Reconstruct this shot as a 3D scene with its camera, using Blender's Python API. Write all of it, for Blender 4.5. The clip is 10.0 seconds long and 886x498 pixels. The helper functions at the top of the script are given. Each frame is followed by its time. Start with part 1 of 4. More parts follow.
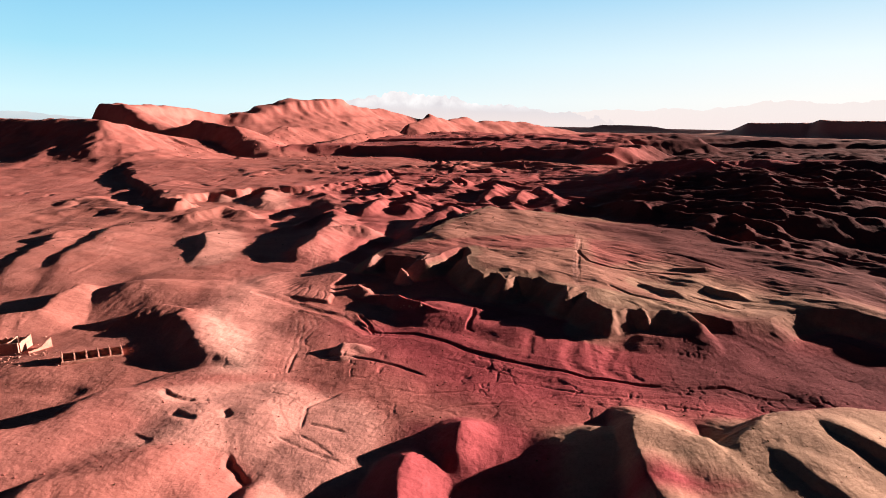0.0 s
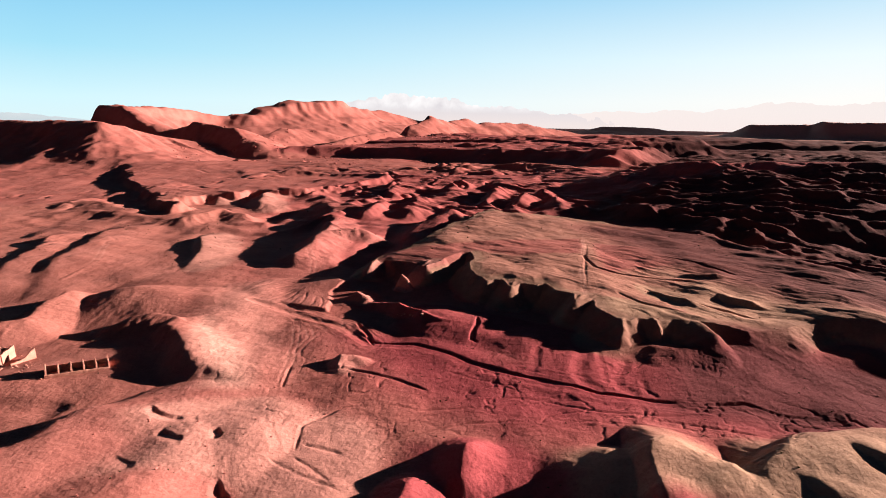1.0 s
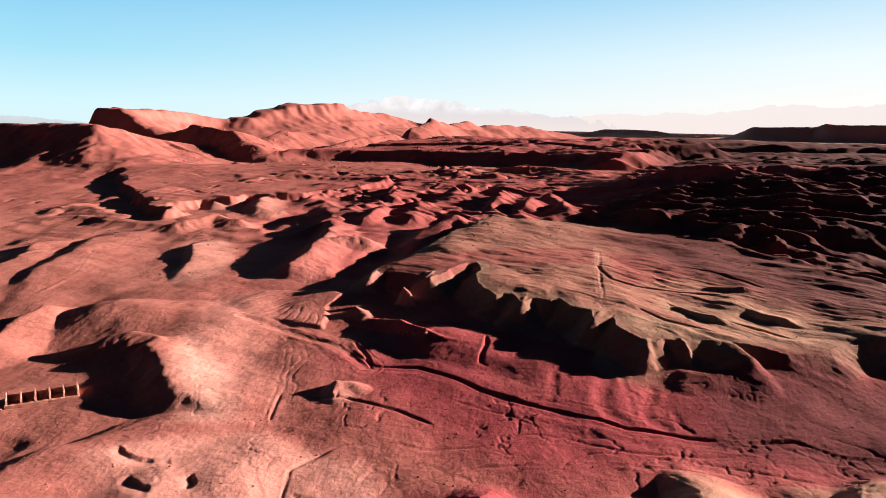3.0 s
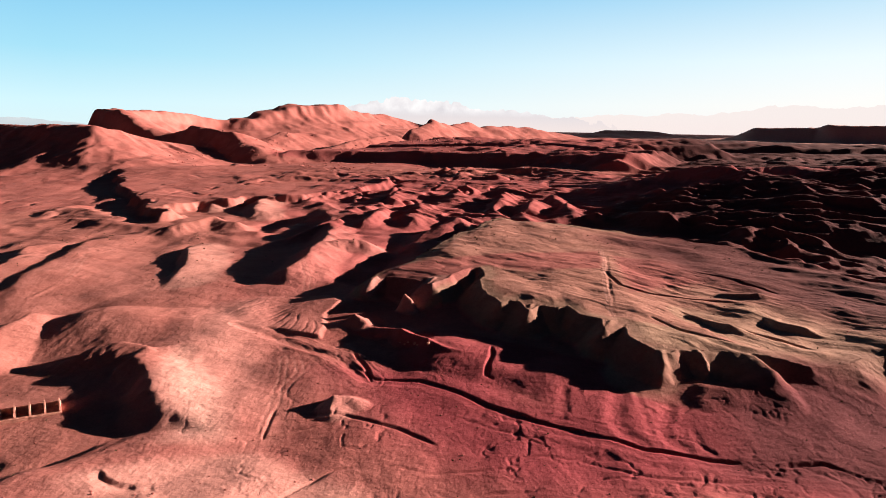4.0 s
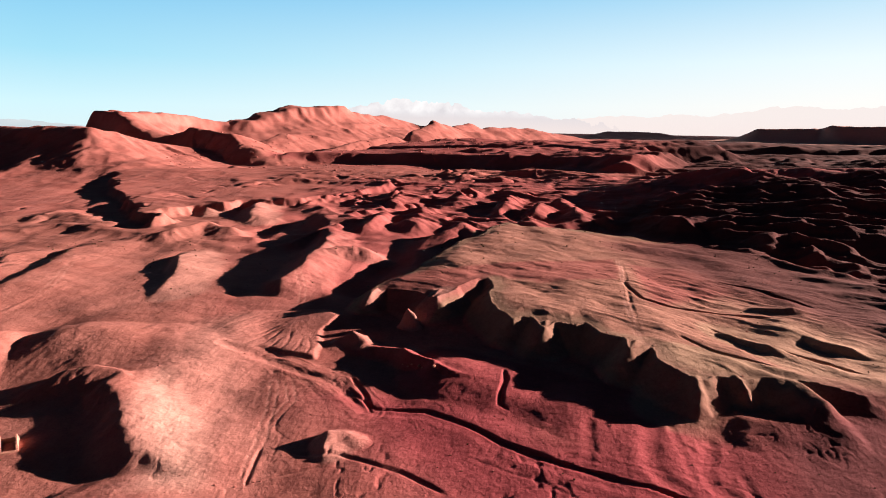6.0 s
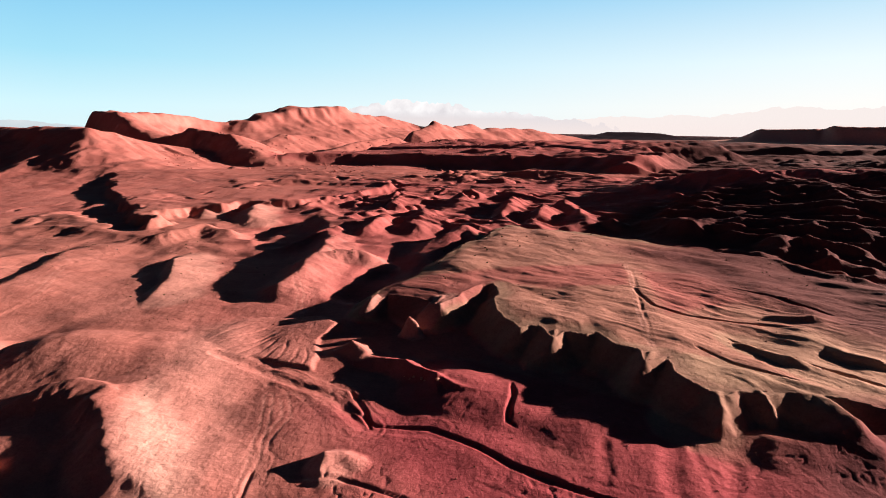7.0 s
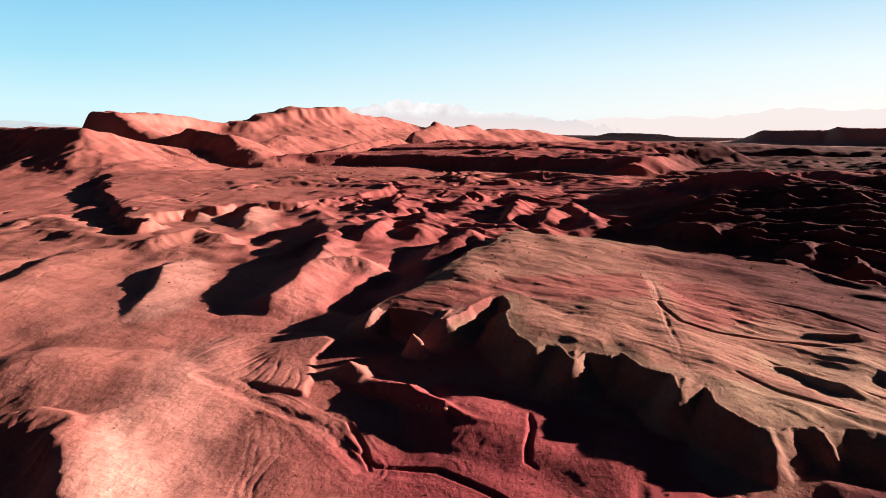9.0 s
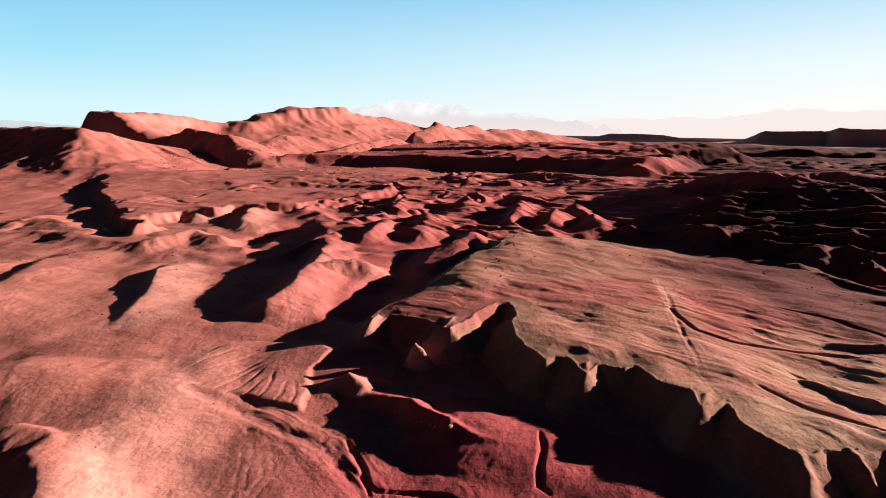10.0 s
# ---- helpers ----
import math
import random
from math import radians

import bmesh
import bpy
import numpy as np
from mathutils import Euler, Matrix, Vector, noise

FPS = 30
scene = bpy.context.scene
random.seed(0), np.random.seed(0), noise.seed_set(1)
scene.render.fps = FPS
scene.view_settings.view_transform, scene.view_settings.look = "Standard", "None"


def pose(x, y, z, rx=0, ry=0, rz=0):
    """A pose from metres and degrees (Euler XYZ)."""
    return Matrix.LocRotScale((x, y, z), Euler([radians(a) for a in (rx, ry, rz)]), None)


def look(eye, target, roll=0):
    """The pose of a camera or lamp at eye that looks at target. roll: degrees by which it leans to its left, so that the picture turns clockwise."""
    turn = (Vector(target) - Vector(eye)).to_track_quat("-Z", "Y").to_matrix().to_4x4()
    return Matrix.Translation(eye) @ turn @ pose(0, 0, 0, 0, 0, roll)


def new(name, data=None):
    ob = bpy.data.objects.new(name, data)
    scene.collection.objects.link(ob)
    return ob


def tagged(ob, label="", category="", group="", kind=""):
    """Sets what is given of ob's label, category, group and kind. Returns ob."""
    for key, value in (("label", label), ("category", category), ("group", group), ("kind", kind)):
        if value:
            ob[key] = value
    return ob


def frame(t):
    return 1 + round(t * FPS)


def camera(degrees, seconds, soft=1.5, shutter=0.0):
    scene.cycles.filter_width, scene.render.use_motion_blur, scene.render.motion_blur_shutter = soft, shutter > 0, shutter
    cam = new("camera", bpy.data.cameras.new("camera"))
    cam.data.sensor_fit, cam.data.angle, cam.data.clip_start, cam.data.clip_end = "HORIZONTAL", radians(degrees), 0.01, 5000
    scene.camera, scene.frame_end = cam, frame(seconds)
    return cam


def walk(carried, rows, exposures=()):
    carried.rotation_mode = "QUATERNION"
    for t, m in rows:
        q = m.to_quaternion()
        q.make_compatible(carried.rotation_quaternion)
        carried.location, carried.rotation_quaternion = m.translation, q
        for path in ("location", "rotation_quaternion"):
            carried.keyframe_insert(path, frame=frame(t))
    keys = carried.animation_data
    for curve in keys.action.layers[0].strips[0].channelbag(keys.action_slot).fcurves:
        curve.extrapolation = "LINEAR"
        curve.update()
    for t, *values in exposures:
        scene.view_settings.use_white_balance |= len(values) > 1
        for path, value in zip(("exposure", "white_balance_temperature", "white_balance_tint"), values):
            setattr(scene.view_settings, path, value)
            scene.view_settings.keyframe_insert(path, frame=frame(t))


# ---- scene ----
from collections import defaultdict

# ---------------------------------------------------------------- camera
cam = camera(78.0, 10.0, soft=0.85)
# seconds, place, yaw to the left, pitch, lean
ROWS = [
    (0, -0.047, -0.322, 62.004, 0.290, -13.637, 0.918),
    (0.5, -0.406, 3.367, 61.852, 0.307, -13.543, 0.927),
    (1, -0.771, 7.078, 61.701, 0.327, -13.457, 0.928),
    (1.5, -1.144, 10.808, 61.551, 0.349, -13.378, 0.922),
    (2, -1.524, 14.555, 61.402, 0.374, -13.306, 0.911),
    (2.5, -1.911, 18.315, 61.252, 0.401, -13.240, 0.895),
    (4, -3.121, 29.656, 60.797, 0.487, -13.076, 0.831),
    (4.5, -3.541, 33.446, 60.641, 0.517, -13.032, 0.808),
    (5, -3.970, 37.238, 60.483, 0.547, -12.991, 0.785),
    (5.5, -4.407, 41.029, 60.321, 0.576, -12.954, 0.764),
    (7, -5.776, 52.366, 59.810, 0.655, -12.862, 0.722),
    (7.5, -6.251, 56.124, 59.629, 0.678, -12.835, 0.718),
    (8, -6.737, 59.869, 59.443, 0.698, -12.810, 0.721),
    (8.5, -7.233, 63.596, 59.250, 0.715, -12.786, 0.732),
    (9, -7.740, 67.304, 59.050, 0.728, -12.763, 0.752),
    (9.5, -8.258, 70.990, 58.842, 0.738, -12.740, 0.782),
    (10, -8.787, 74.651, 58.627, 0.743, -12.716, 0.824),
]


def aim(x, y, z, yaw, pitch, roll):
    a, b = radians(yaw), radians(pitch)
    ahead = Vector((-math.sin(a) * math.cos(b), math.cos(a) * math.cos(b), math.sin(b)))
    return look((x, y, z), Vector((x, y, z)) + ahead * 100, roll)


walk(cam, [(t, aim(*row)) for t, *row in ROWS], exposures=[(0.0, 2.12, 6500, 10.0)])

# ---------------------------------------------------------------- light
SUN_AHEAD, SUN_UP = 16.0, 12.2       # degrees ahead of the right-hand side, degrees above the plain
sx, sy = math.cos(radians(SUN_AHEAD)), math.sin(radians(SUN_AHEAD))
sun_data = bpy.data.lights.new("sun", "SUN")
sun_data.energy, sun_data.angle, sun_data.color = 4.4, radians(0.5), (1.0, 0.84, 0.72)
sun = new("sun", sun_data)
sun.matrix_basis = look((sx * 500, sy * 500, 500 * math.tan(radians(SUN_UP))), (0, 0, 0))
world = bpy.data.worlds.new("sky")
scene.world = world
world.use_nodes = True
wn, wl = world.node_tree.nodes, world.node_tree.links
sky = wn.new("ShaderNodeTexSky")
sky.sky_type, sky.sun_disc = "NISHITA", False
sky.sun_elevation, sky.sun_rotation = radians(SUN_UP), radians(90.0 - SUN_AHEAD)
sky.air_density, sky.dust_density, sky.ozone_density, sky.altitude = 1.0, 0.3, 4.0, 1400
wl.new(sky.outputs[0], wn["Background"].inputs[0])
wn["Background"].inputs[1].default_value = 0.0032


# ---------------------------------------------------------------- materials
def shader(name, rough=0.95):
    m = bpy.data.materials.new(name)
    m.use_nodes = True
    n, l = m.node_tree.nodes, m.node_tree.links
    bsdf = n["Principled BSDF"]
    bsdf.inputs["Roughness"].default_value = rough
    bsdf.inputs["Specular IOR Level"].default_value = 0.03
    return m, n, l, bsdf


def mixed(n, l, fac, a, b):
    """A colour mix; fac, a and b are sockets or values."""
    m = n.new("ShaderNodeMix")
    m.data_type = "RGBA"
    for socket, v in ((m.inputs[0], fac), (m.inputs[6], a), (m.inputs[7], b)):
        if hasattr(v, "is_output"):
            l.new(v, socket)
        else:
            socket.default_value = v
    return m.outputs[2]


def noisy(n, l, where, scale, detail=4.0, rough=0.55, lo=0.35, hi=0.65):
    t = n.new("ShaderNodeTexNoise")
    t.inputs["Scale"].default_value, t.inputs["Detail"].default_value, t.inputs["Roughness"].default_value = scale, detail, rough
    l.new(where, t.inputs["Vector"])
    r = n.new("ShaderNodeMapRange")
    r.inputs["From Min"].default_value, r.inputs["From Max"].default_value = lo, hi
    l.new(t.outputs[0], r.inputs["Value"])
    return r.outputs[0]


def worn(n, l, col, fac, amount):
    """The colour, deepened where fac is high: damp, coarser or scrub-stained soil."""
    m = n.new("ShaderNodeMix")
    m.data_type, m.blend_type = "RGBA", "MULTIPLY"
    l.new(times(n, l, fac, amount), m.inputs[0])
    l.new(col, m.inputs[6])
    m.inputs[7].default_value = (0.36, 0.30, 0.30, 1)
    return m.outputs[2]


def times(n, l, a, b):
    m = n.new("ShaderNodeMath")
    m.operation = "MULTIPLY"
    for socket, v in ((m.inputs[0], a), (m.inputs[1], b)):
        if hasattr(v, "is_output"):
            l.new(v, socket)
        else:
            socket.default_value = v
    return m.outputs[0]


def attribute(n, name):
    a = n.new("ShaderNodeAttribute")
    a.attribute_name = name
    return a.outputs["Fac"]


def earth():
    """Desert ground: orange earth, red marl, tan clay and pale crust as the layers lie; dark and pale also carry
    painted shade and light.
    """
    m, n, l, bsdf = shader("desert_earth")
    where = n.new("ShaderNodeTexCoord").outputs["Object"]
    col = mixed(n, l, noisy(n, l, where, 0.035), (0.40, 0.128, 0.110, 1), (0.47, 0.166, 0.143, 1))
    col = mixed(n, l, attribute(n, "red"), col, (0.34, 0.066, 0.078, 1))
    col = mixed(n, l, attribute(n, "tan"), col, (0.41, 0.243, 0.175, 1))
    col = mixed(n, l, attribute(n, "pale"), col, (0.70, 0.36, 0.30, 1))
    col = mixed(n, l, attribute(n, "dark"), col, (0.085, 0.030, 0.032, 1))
    for scale, detail, rough, lo, hi, amount in ((0.12, 6, 0.65, 0.35, 0.65, 0.2), (0.5, 6, 0.7, 0.35, 0.65, 0.26), (1.6, 6, 0.75, 0.48, 0.7, 0.42)):
        col = worn(n, l, col, noisy(n, l, where, scale, detail, rough, lo, hi), amount)
    l.new(col, bsdf.inputs["Base Color"])
    # relief at five sizes: swells, rain cuts, clods, stones, gravel
    normal = None
    for scale, detail, rough, distance in ((0.10, 5, 0.5, 0.2), (0.3, 5, 0.6, 0.14), (0.8, 5, 0.65, 0.085), (2.0, 5, 0.7, 0.05), (5.0, 3, 0.7, 0.018)):
        bump = n.new("ShaderNodeBump")
        bump.inputs["Strength"].default_value, bump.inputs["Distance"].default_value = 1.0, distance
        l.new(noisy(n, l, where, scale, detail, rough, 0.2, 0.8), bump.inputs["Height"])
        if normal:
            l.new(normal, bump.inputs["Normal"])
        normal = bump.outputs[0]
    l.new(normal, bsdf.inputs["Normal"])
    return m


def sky_glow():
    """The bright low sky: white at the horizon, warm towards the sun, blue above."""
    m = bpy.data.materials.new("low_sky")
    m.use_nodes = True
    n, l = m.node_tree.nodes, m.node_tree.links
    n.clear()
    split = n.new("ShaderNodeSeparateXYZ")
    l.new(n.new("ShaderNodeTexCoord").outputs["Object"], split.inputs[0])
    up = n.new("ShaderNodeMapRange")
    up.inputs["From Min"].default_value, up.inputs["From Max"].default_value = 0, 1700
    l.new(split.outputs["Z"], up.inputs["Value"])
    side = n.new("ShaderNodeMapRange")
    side.inputs["From Min"].default_value, side.inputs["From Max"].default_value = -2600, 3600
    l.new(split.outputs["X"], side.inputs["Value"])
    ramps = []
    for stops in (((0.0, (0.66, 0.83, 0.86)), (0.1, (0.60, 0.84, 0.90)), (0.3, (0.36, 0.70, 0.86)), (0.6, (0.20, 0.53, 0.80)), (1.0, (0.07, 0.22, 0.45))),
                  ((0.0, (0.95, 0.82, 0.78)), (0.12, (0.97, 0.90, 0.85)), (0.3, (0.85, 0.91, 0.92)), (0.6, (0.42, 0.68, 0.86)), (1.0, (0.10, 0.26, 0.48)))):
        r = n.new("ShaderNodeValToRGB")
        while len(r.color_ramp.elements) < len(stops):
            r.color_ramp.elements.new(0.5)
        for e, (at, c) in zip(r.color_ramp.elements, stops):
            e.position, e.color = at, (*c, 1)
        l.new(up.outputs[0], r.inputs[0])
        ramps.append(r.outputs[0])
    glow = n.new("ShaderNodeEmission")
    glow.inputs[1].default_value = 0.258
    l.new(mixed(n, l, side.outputs[0], *ramps), glow.inputs[0])
    l.new(glow.outputs[0], n.new("ShaderNodeOutputMaterial").inputs[0])
    return m


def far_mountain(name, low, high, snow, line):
    """Mountains forty kilometres off, pale: the bright air's haze is put into their colour and glow."""
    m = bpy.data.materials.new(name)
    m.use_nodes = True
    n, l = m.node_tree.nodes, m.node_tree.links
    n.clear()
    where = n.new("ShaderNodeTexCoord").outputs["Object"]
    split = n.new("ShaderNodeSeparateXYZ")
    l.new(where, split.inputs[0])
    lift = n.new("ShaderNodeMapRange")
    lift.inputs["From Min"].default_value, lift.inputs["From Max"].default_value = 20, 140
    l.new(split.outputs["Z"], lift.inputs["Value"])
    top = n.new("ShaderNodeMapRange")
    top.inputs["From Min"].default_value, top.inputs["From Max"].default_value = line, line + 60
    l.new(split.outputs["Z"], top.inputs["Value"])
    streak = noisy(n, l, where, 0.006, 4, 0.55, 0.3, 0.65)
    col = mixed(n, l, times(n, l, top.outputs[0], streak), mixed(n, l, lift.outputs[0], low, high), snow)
    # mostly emission, so the painted haze glows whatever light falls on the slopes
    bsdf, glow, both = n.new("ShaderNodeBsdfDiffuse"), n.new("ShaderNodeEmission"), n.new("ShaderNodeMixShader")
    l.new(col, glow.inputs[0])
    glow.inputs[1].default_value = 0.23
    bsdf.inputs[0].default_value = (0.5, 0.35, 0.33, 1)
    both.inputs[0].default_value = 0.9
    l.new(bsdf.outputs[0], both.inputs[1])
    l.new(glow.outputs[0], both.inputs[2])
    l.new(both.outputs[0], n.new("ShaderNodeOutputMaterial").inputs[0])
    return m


EARTH = earth()


# ---------------------------------------------------------------- land
def lattice(ix, iy, seed):
    h = (ix * 374761393 + iy * 668265263 + seed * 974634777) & 0x7FFFFFFF
    h = ((h ^ (h >> 13)) * 1274126177) & 0x7FFFFFFF
    return ((h ^ (h >> 16)) & 0xFFFF) / 32767.5 - 1.0


def value_noise(x, y, seed=0):
    fx, fy = np.floor(x), np.floor(y)
    ix, iy = fx.astype(np.int64), fy.astype(np.int64)
    u, v = x - fx, y - fy
    u, v = u * u * u * (u * (u * 6 - 15) + 10), v * v * v * (v * (v * 6 - 15) + 10)
    a, b = lattice(ix, iy, seed), lattice(ix + 1, iy, seed)
    c, d = lattice(ix, iy + 1, seed), lattice(ix + 1, iy + 1, seed)
    return (a + (b - a) * u) * (1 - v) + (c + (d - c) * u) * v


def fbm(x, y, octaves=4, seed=0, gain=0.5):
    total, amp = np.zeros_like(x), 1.0
    for k in range(octaves):
        c, s = math.cos(0.6 * k), math.sin(0.6 * k)
        total += amp * value_noise((c * x - s * y) * 2.03**k + 17.3 * k, (s * x + c * y) * 2.03**k - 9.1 * k, seed + k)
        amp *= gain
    return total


def ridged(x, y, octaves=4, seed=0):
    total, amp = np.zeros_like(x), 0.55
    for k in range(octaves):
        total += amp * (1 - 2 * np.abs(value_noise(x * 2.03**k + 5.7 * k, y * 2.03**k - 3.3 * k, seed + k)))
        amp *= 0.5
    return total


def step(a, b, v):
    t = np.clip((v - a) / (b - a), 0, 1)
    return t * t * (3 - 2 * t)


# the ground sheet: rings round the first eye, close together where the camera passes near
radii = np.concatenate([np.linspace(2, 66, 30), np.arange(68, 260, 0.4), np.arange(260, 560, 0.9), np.geomspace(560, 1500, 360), np.geomspace(1505, 3400, 170), np.geomspace(3430, 4590, 20)])
spread = np.concatenate([np.linspace(-180, -50, 50)[:-1], np.linspace(-50, 50, 860), np.linspace(50, 180, 50)[1:-1]])
A, RR = np.meshgrid(np.radians(spread), radii)
X, Y = np.sin(A) * RR, np.cos(A) * RR
SHAPE = X.shape
X, Y = X.ravel(), Y.ravel()
BASE = -1 + 0.018 * np.clip(X, -450, 0) + 0.02 * np.clip(X, 0, 350) * step(240, 360, Y) * (1 - step(800, 1500, Y)) + 0.10 * (np.clip(X, 95, 240) - 95) * step(250, 350, Y) * (1 - step(520, 640, Y))


def sunk(x, y):
    """How far the valley and the left-hand lowland lie below the plateau's foot."""
    rim = step(-75, -40, x) * step(185, 222, y) * (1 - step(290, 350, y))
    valley = 2.4 * step(25, -60, x) * step(60, 105, y) * (1 - step(330, 480, y)) * (1 - 0.7 * rim)
    lowland = 5.5 * step(-45, -110, x) * step(235, 340, y) * (1 - step(600, 780, y)) * (1 - 0.6 * step(-260, -360, x))
    middle = 3.5 * step(320, 400, y) * (1 - step(560, 760, y)) * step(-110, -45, x) * (1 - step(80, 170, x))
    return valley + lowland + middle


EYE_X, EYE_Y, EYE_UP = -4.0, 37.0, 61.0
SUNK = sunk(X, Y)
BASE -= SUNK
nearer = 1 - SUNK / (EYE_UP + SUNK + 0.018 * np.clip(-X, 0, 450))
QX, QY = EYE_X + (X - EYE_X) * nearer, EYE_Y + (Y - EYE_Y) * nearer


def settled(x, y):
    """Where a place of the level plan comes to lie on the sunken land."""
    px, py = x, y
    for _ in range(6):
        d = float(sunk(np.array(px), np.array(py)))
        k = 1 - d / (EYE_UP + d + 0.018 * min(max(-px, 0), 450))
        px, py = EYE_X + (x - EYE_X) / k, EYE_Y + (y - EYE_Y) / k
    return px, py


ragx, ragy = fbm(X / 14, Y / 14, 4, 5, 0.4), fbm(X / 14, Y / 14, 4, 9, 0.4)
LX, LY = QX + 0.45 * ragx, QY + 0.45 * ragy
WX, WY = QX + 1.5 * ragx, QY + 1.5 * ragy
EX, EY = QX + 2.0 * ragx, QY + 2.0 * ragy
CX, CY = QX + 6 * fbm(X / 24, Y / 24, 4, 25, 0.6), QY + 6 * fbm(X / 24, Y / 24, 4, 29, 0.6)
FX, FY = QX + 10 * fbm(X / 110, Y / 110, 4, 15, 0.45), QY + 10 * fbm(X / 110, Y / 110, 4, 19, 0.45)
H = np.zeros_like(X)
# earth tones; pale and dark also carry painted light, haze and shade
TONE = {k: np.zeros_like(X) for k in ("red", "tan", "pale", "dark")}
LABEL, NAMES = np.zeros(len(X), int), []


def along(points, reach, far):
    """For the part of the sheet within reach of a line: which, distance, side, run along it and height there."""
    p = np.array(points, float)
    px, py = (FX, FY) if far else (LX, LY)
    near = np.flatnonzero((px > p[:, 0].min() - reach) & (px < p[:, 0].max() + reach) & (py > p[:, 1].min() - reach) & (py < p[:, 1].max() + reach))
    x, y = px[near], py[near]
    best, side, run, high, start = np.full(len(x), 1e9), np.zeros(len(x)), np.zeros(len(x)), np.zeros(len(x)), 0.0
    for a, b in zip(p[:-1], p[1:]):
        ux, uy = b[0] - a[0], b[1] - a[1]
        length = math.hypot(ux, uy) + 1e-6
        ux, uy = ux / length, uy / length
        t = np.clip((x - a[0]) * ux + (y - a[1]) * uy, 0, length)
        dx, dy = x - a[0] - t * ux, y - a[1] - t * uy
        d = np.hypot(dx, dy)
        w = d < best
        best[w] = d[w]
        side[w] = (ux * dy - uy * dx)[w] / np.maximum(d[w], 1e-6)
        run[w] = start + t[w]
        if p.shape[1] > 2:
            high[w] = (a[2] + (b[2] - a[2]) * t / length)[w]
        start += length
    return near, best, side, run, high


def softmax(a, b, k):
    """The higher of two heights, blended over k metres where both stand clear of the plain."""
    k = np.maximum(np.minimum(k, 0.8 * np.abs(a)), 1e-3)
    h = np.clip(1 - np.abs(a - b) / k, 0, 1)
    return np.maximum(a, b) + 0.25 * k * h * h


def ridge(points, left, right, rill=0.5, red=0.0, tan=0.0, pale=0.0, cap=0.0, sharp=0.12, curve=1.45, name=""):
    """A crest of earth with a flank on either side, cut by rills; cap: the share of the height that stands as a cliff."""
    far = max(left, right) > 60
    near = None
    start, best, cover = 0.0, None, None
    for a, c in zip(points[:-1], points[1:]):
        if near is None:
            near = along(points, max(left, right) * 1.15 + 3, far)[0]
            x, y = (FX[near], FY[near]) if far else (WX[near], WY[near])
            best, cover = np.zeros(len(near)), np.zeros(len(near))
        ux, uy = c[0] - a[0], c[1] - a[1]
        length = math.hypot(ux, uy) + 1e-6
        ux, uy = ux / length, uy / length
        t = np.clip((x - a[0]) * ux + (y - a[1]) * uy, 0, length)
        dx, dy = x - a[0] - t * ux, y - a[1] - t * uy
        d = np.hypot(dx, dy)
        side = (ux * dy - uy * dx) / np.maximum(d, 1e-6)
        high = a[2] + (c[2] - a[2]) * t / length
        width = left + (right - left) * step(-0.7, 0.7, -side)
        u = d / width
        size = np.clip(width / 5, 1.5, 14)
        cut = ridged((start + t) / size, d / (size * 6), 3, 31 + int(abs(points[0][0])))
        u = u + 0.10 * rill * cut * np.clip(u, 0, 1)
        v = np.clip(1 - (np.sqrt(u * u + sharp * sharp) - sharp) / (math.sqrt(1 + sharp * sharp) - sharp), 0, 1)
        f = 0.75 * v**curve + 0.25 * v * v * (3 - 2 * v)
        if cap:
            f = np.clip((1 - u) / 0.82, 0, 1) ** 1.25 * (1 - cap) + cap * step(0.25, 0.17, u + 0.008 * cut + 0.018 * fbm(x / 40, y / 40, 4, 91))
        h = high * f * (1 - 0.16 * rill * (cut + 0.4) * np.clip(4 * u * (1 - u), 0, 1))
        best = softmax(h, best, 0.12 * np.abs(high) + 0.02)
        cover = np.maximum(cover, v)
        start += length
    h, v = best, cover
    H[near] = np.where(v > 0, softmax(h, H[near], 0.3 * h + 0.05), H[near])
    if name:
        NAMES.append(name)
        LABEL[near[(v > 0.16) & (h > 0.5) & (h >= H[near] - 0.3)]] = len(NAMES)
    m = step(0.0, 0.35, v)
    for key, amount in (("red", red), ("tan", tan), ("pale", pale)):
        TONE[key][near] = TONE[key][near] * (1 - m) + amount * m


def gully(points, width, depth):
    near, d, side, run, high = along(points, width * 1.5, False)
    H[near] -= depth * step(1, 0.1, d / width) * (0.85 + 0.15 * value_noise(run / 14, run * 0, 3))


def bank(points, width, depth):
    """A small channel that tapers out at both ends, deeper and shallower by turns."""
    near, d, side, run, high = along(points, width * 3, False)
    whole = sum(math.hypot(q[0] - p[0], q[1] - p[1]) for p, q in zip(points, points[1:]))
    wide = max(width, 0.55) * (0.8 + 0.5 * value_noise(run / 5, run * 0 + 2.5, 4)) * (0.35 + 0.65 * step(0, 0.3, run / whole) * step(1, 0.7, run / whole))
    H[near] -= depth * step(1.2, 0.2, d / wide) * np.clip(0.55 + 0.8 * value_noise(run / 6, run * 0 + 7.5, 6), 0.12, 1.1) * step(0, 0.12, run / whole) * step(1, 0.88, run / whole)


def outcrop(points, width, high):
    """A small ledge of harder earth standing on a slope."""
    near, d, side, run, h = along(points, width * 2.6, False)
    H[near] += high * step(1, 0.0, d / (width * np.where(side > 0, 0.7, 2.2))) * (0.7 + 0.5 * value_noise(run / 1.5, run * 0, 8))


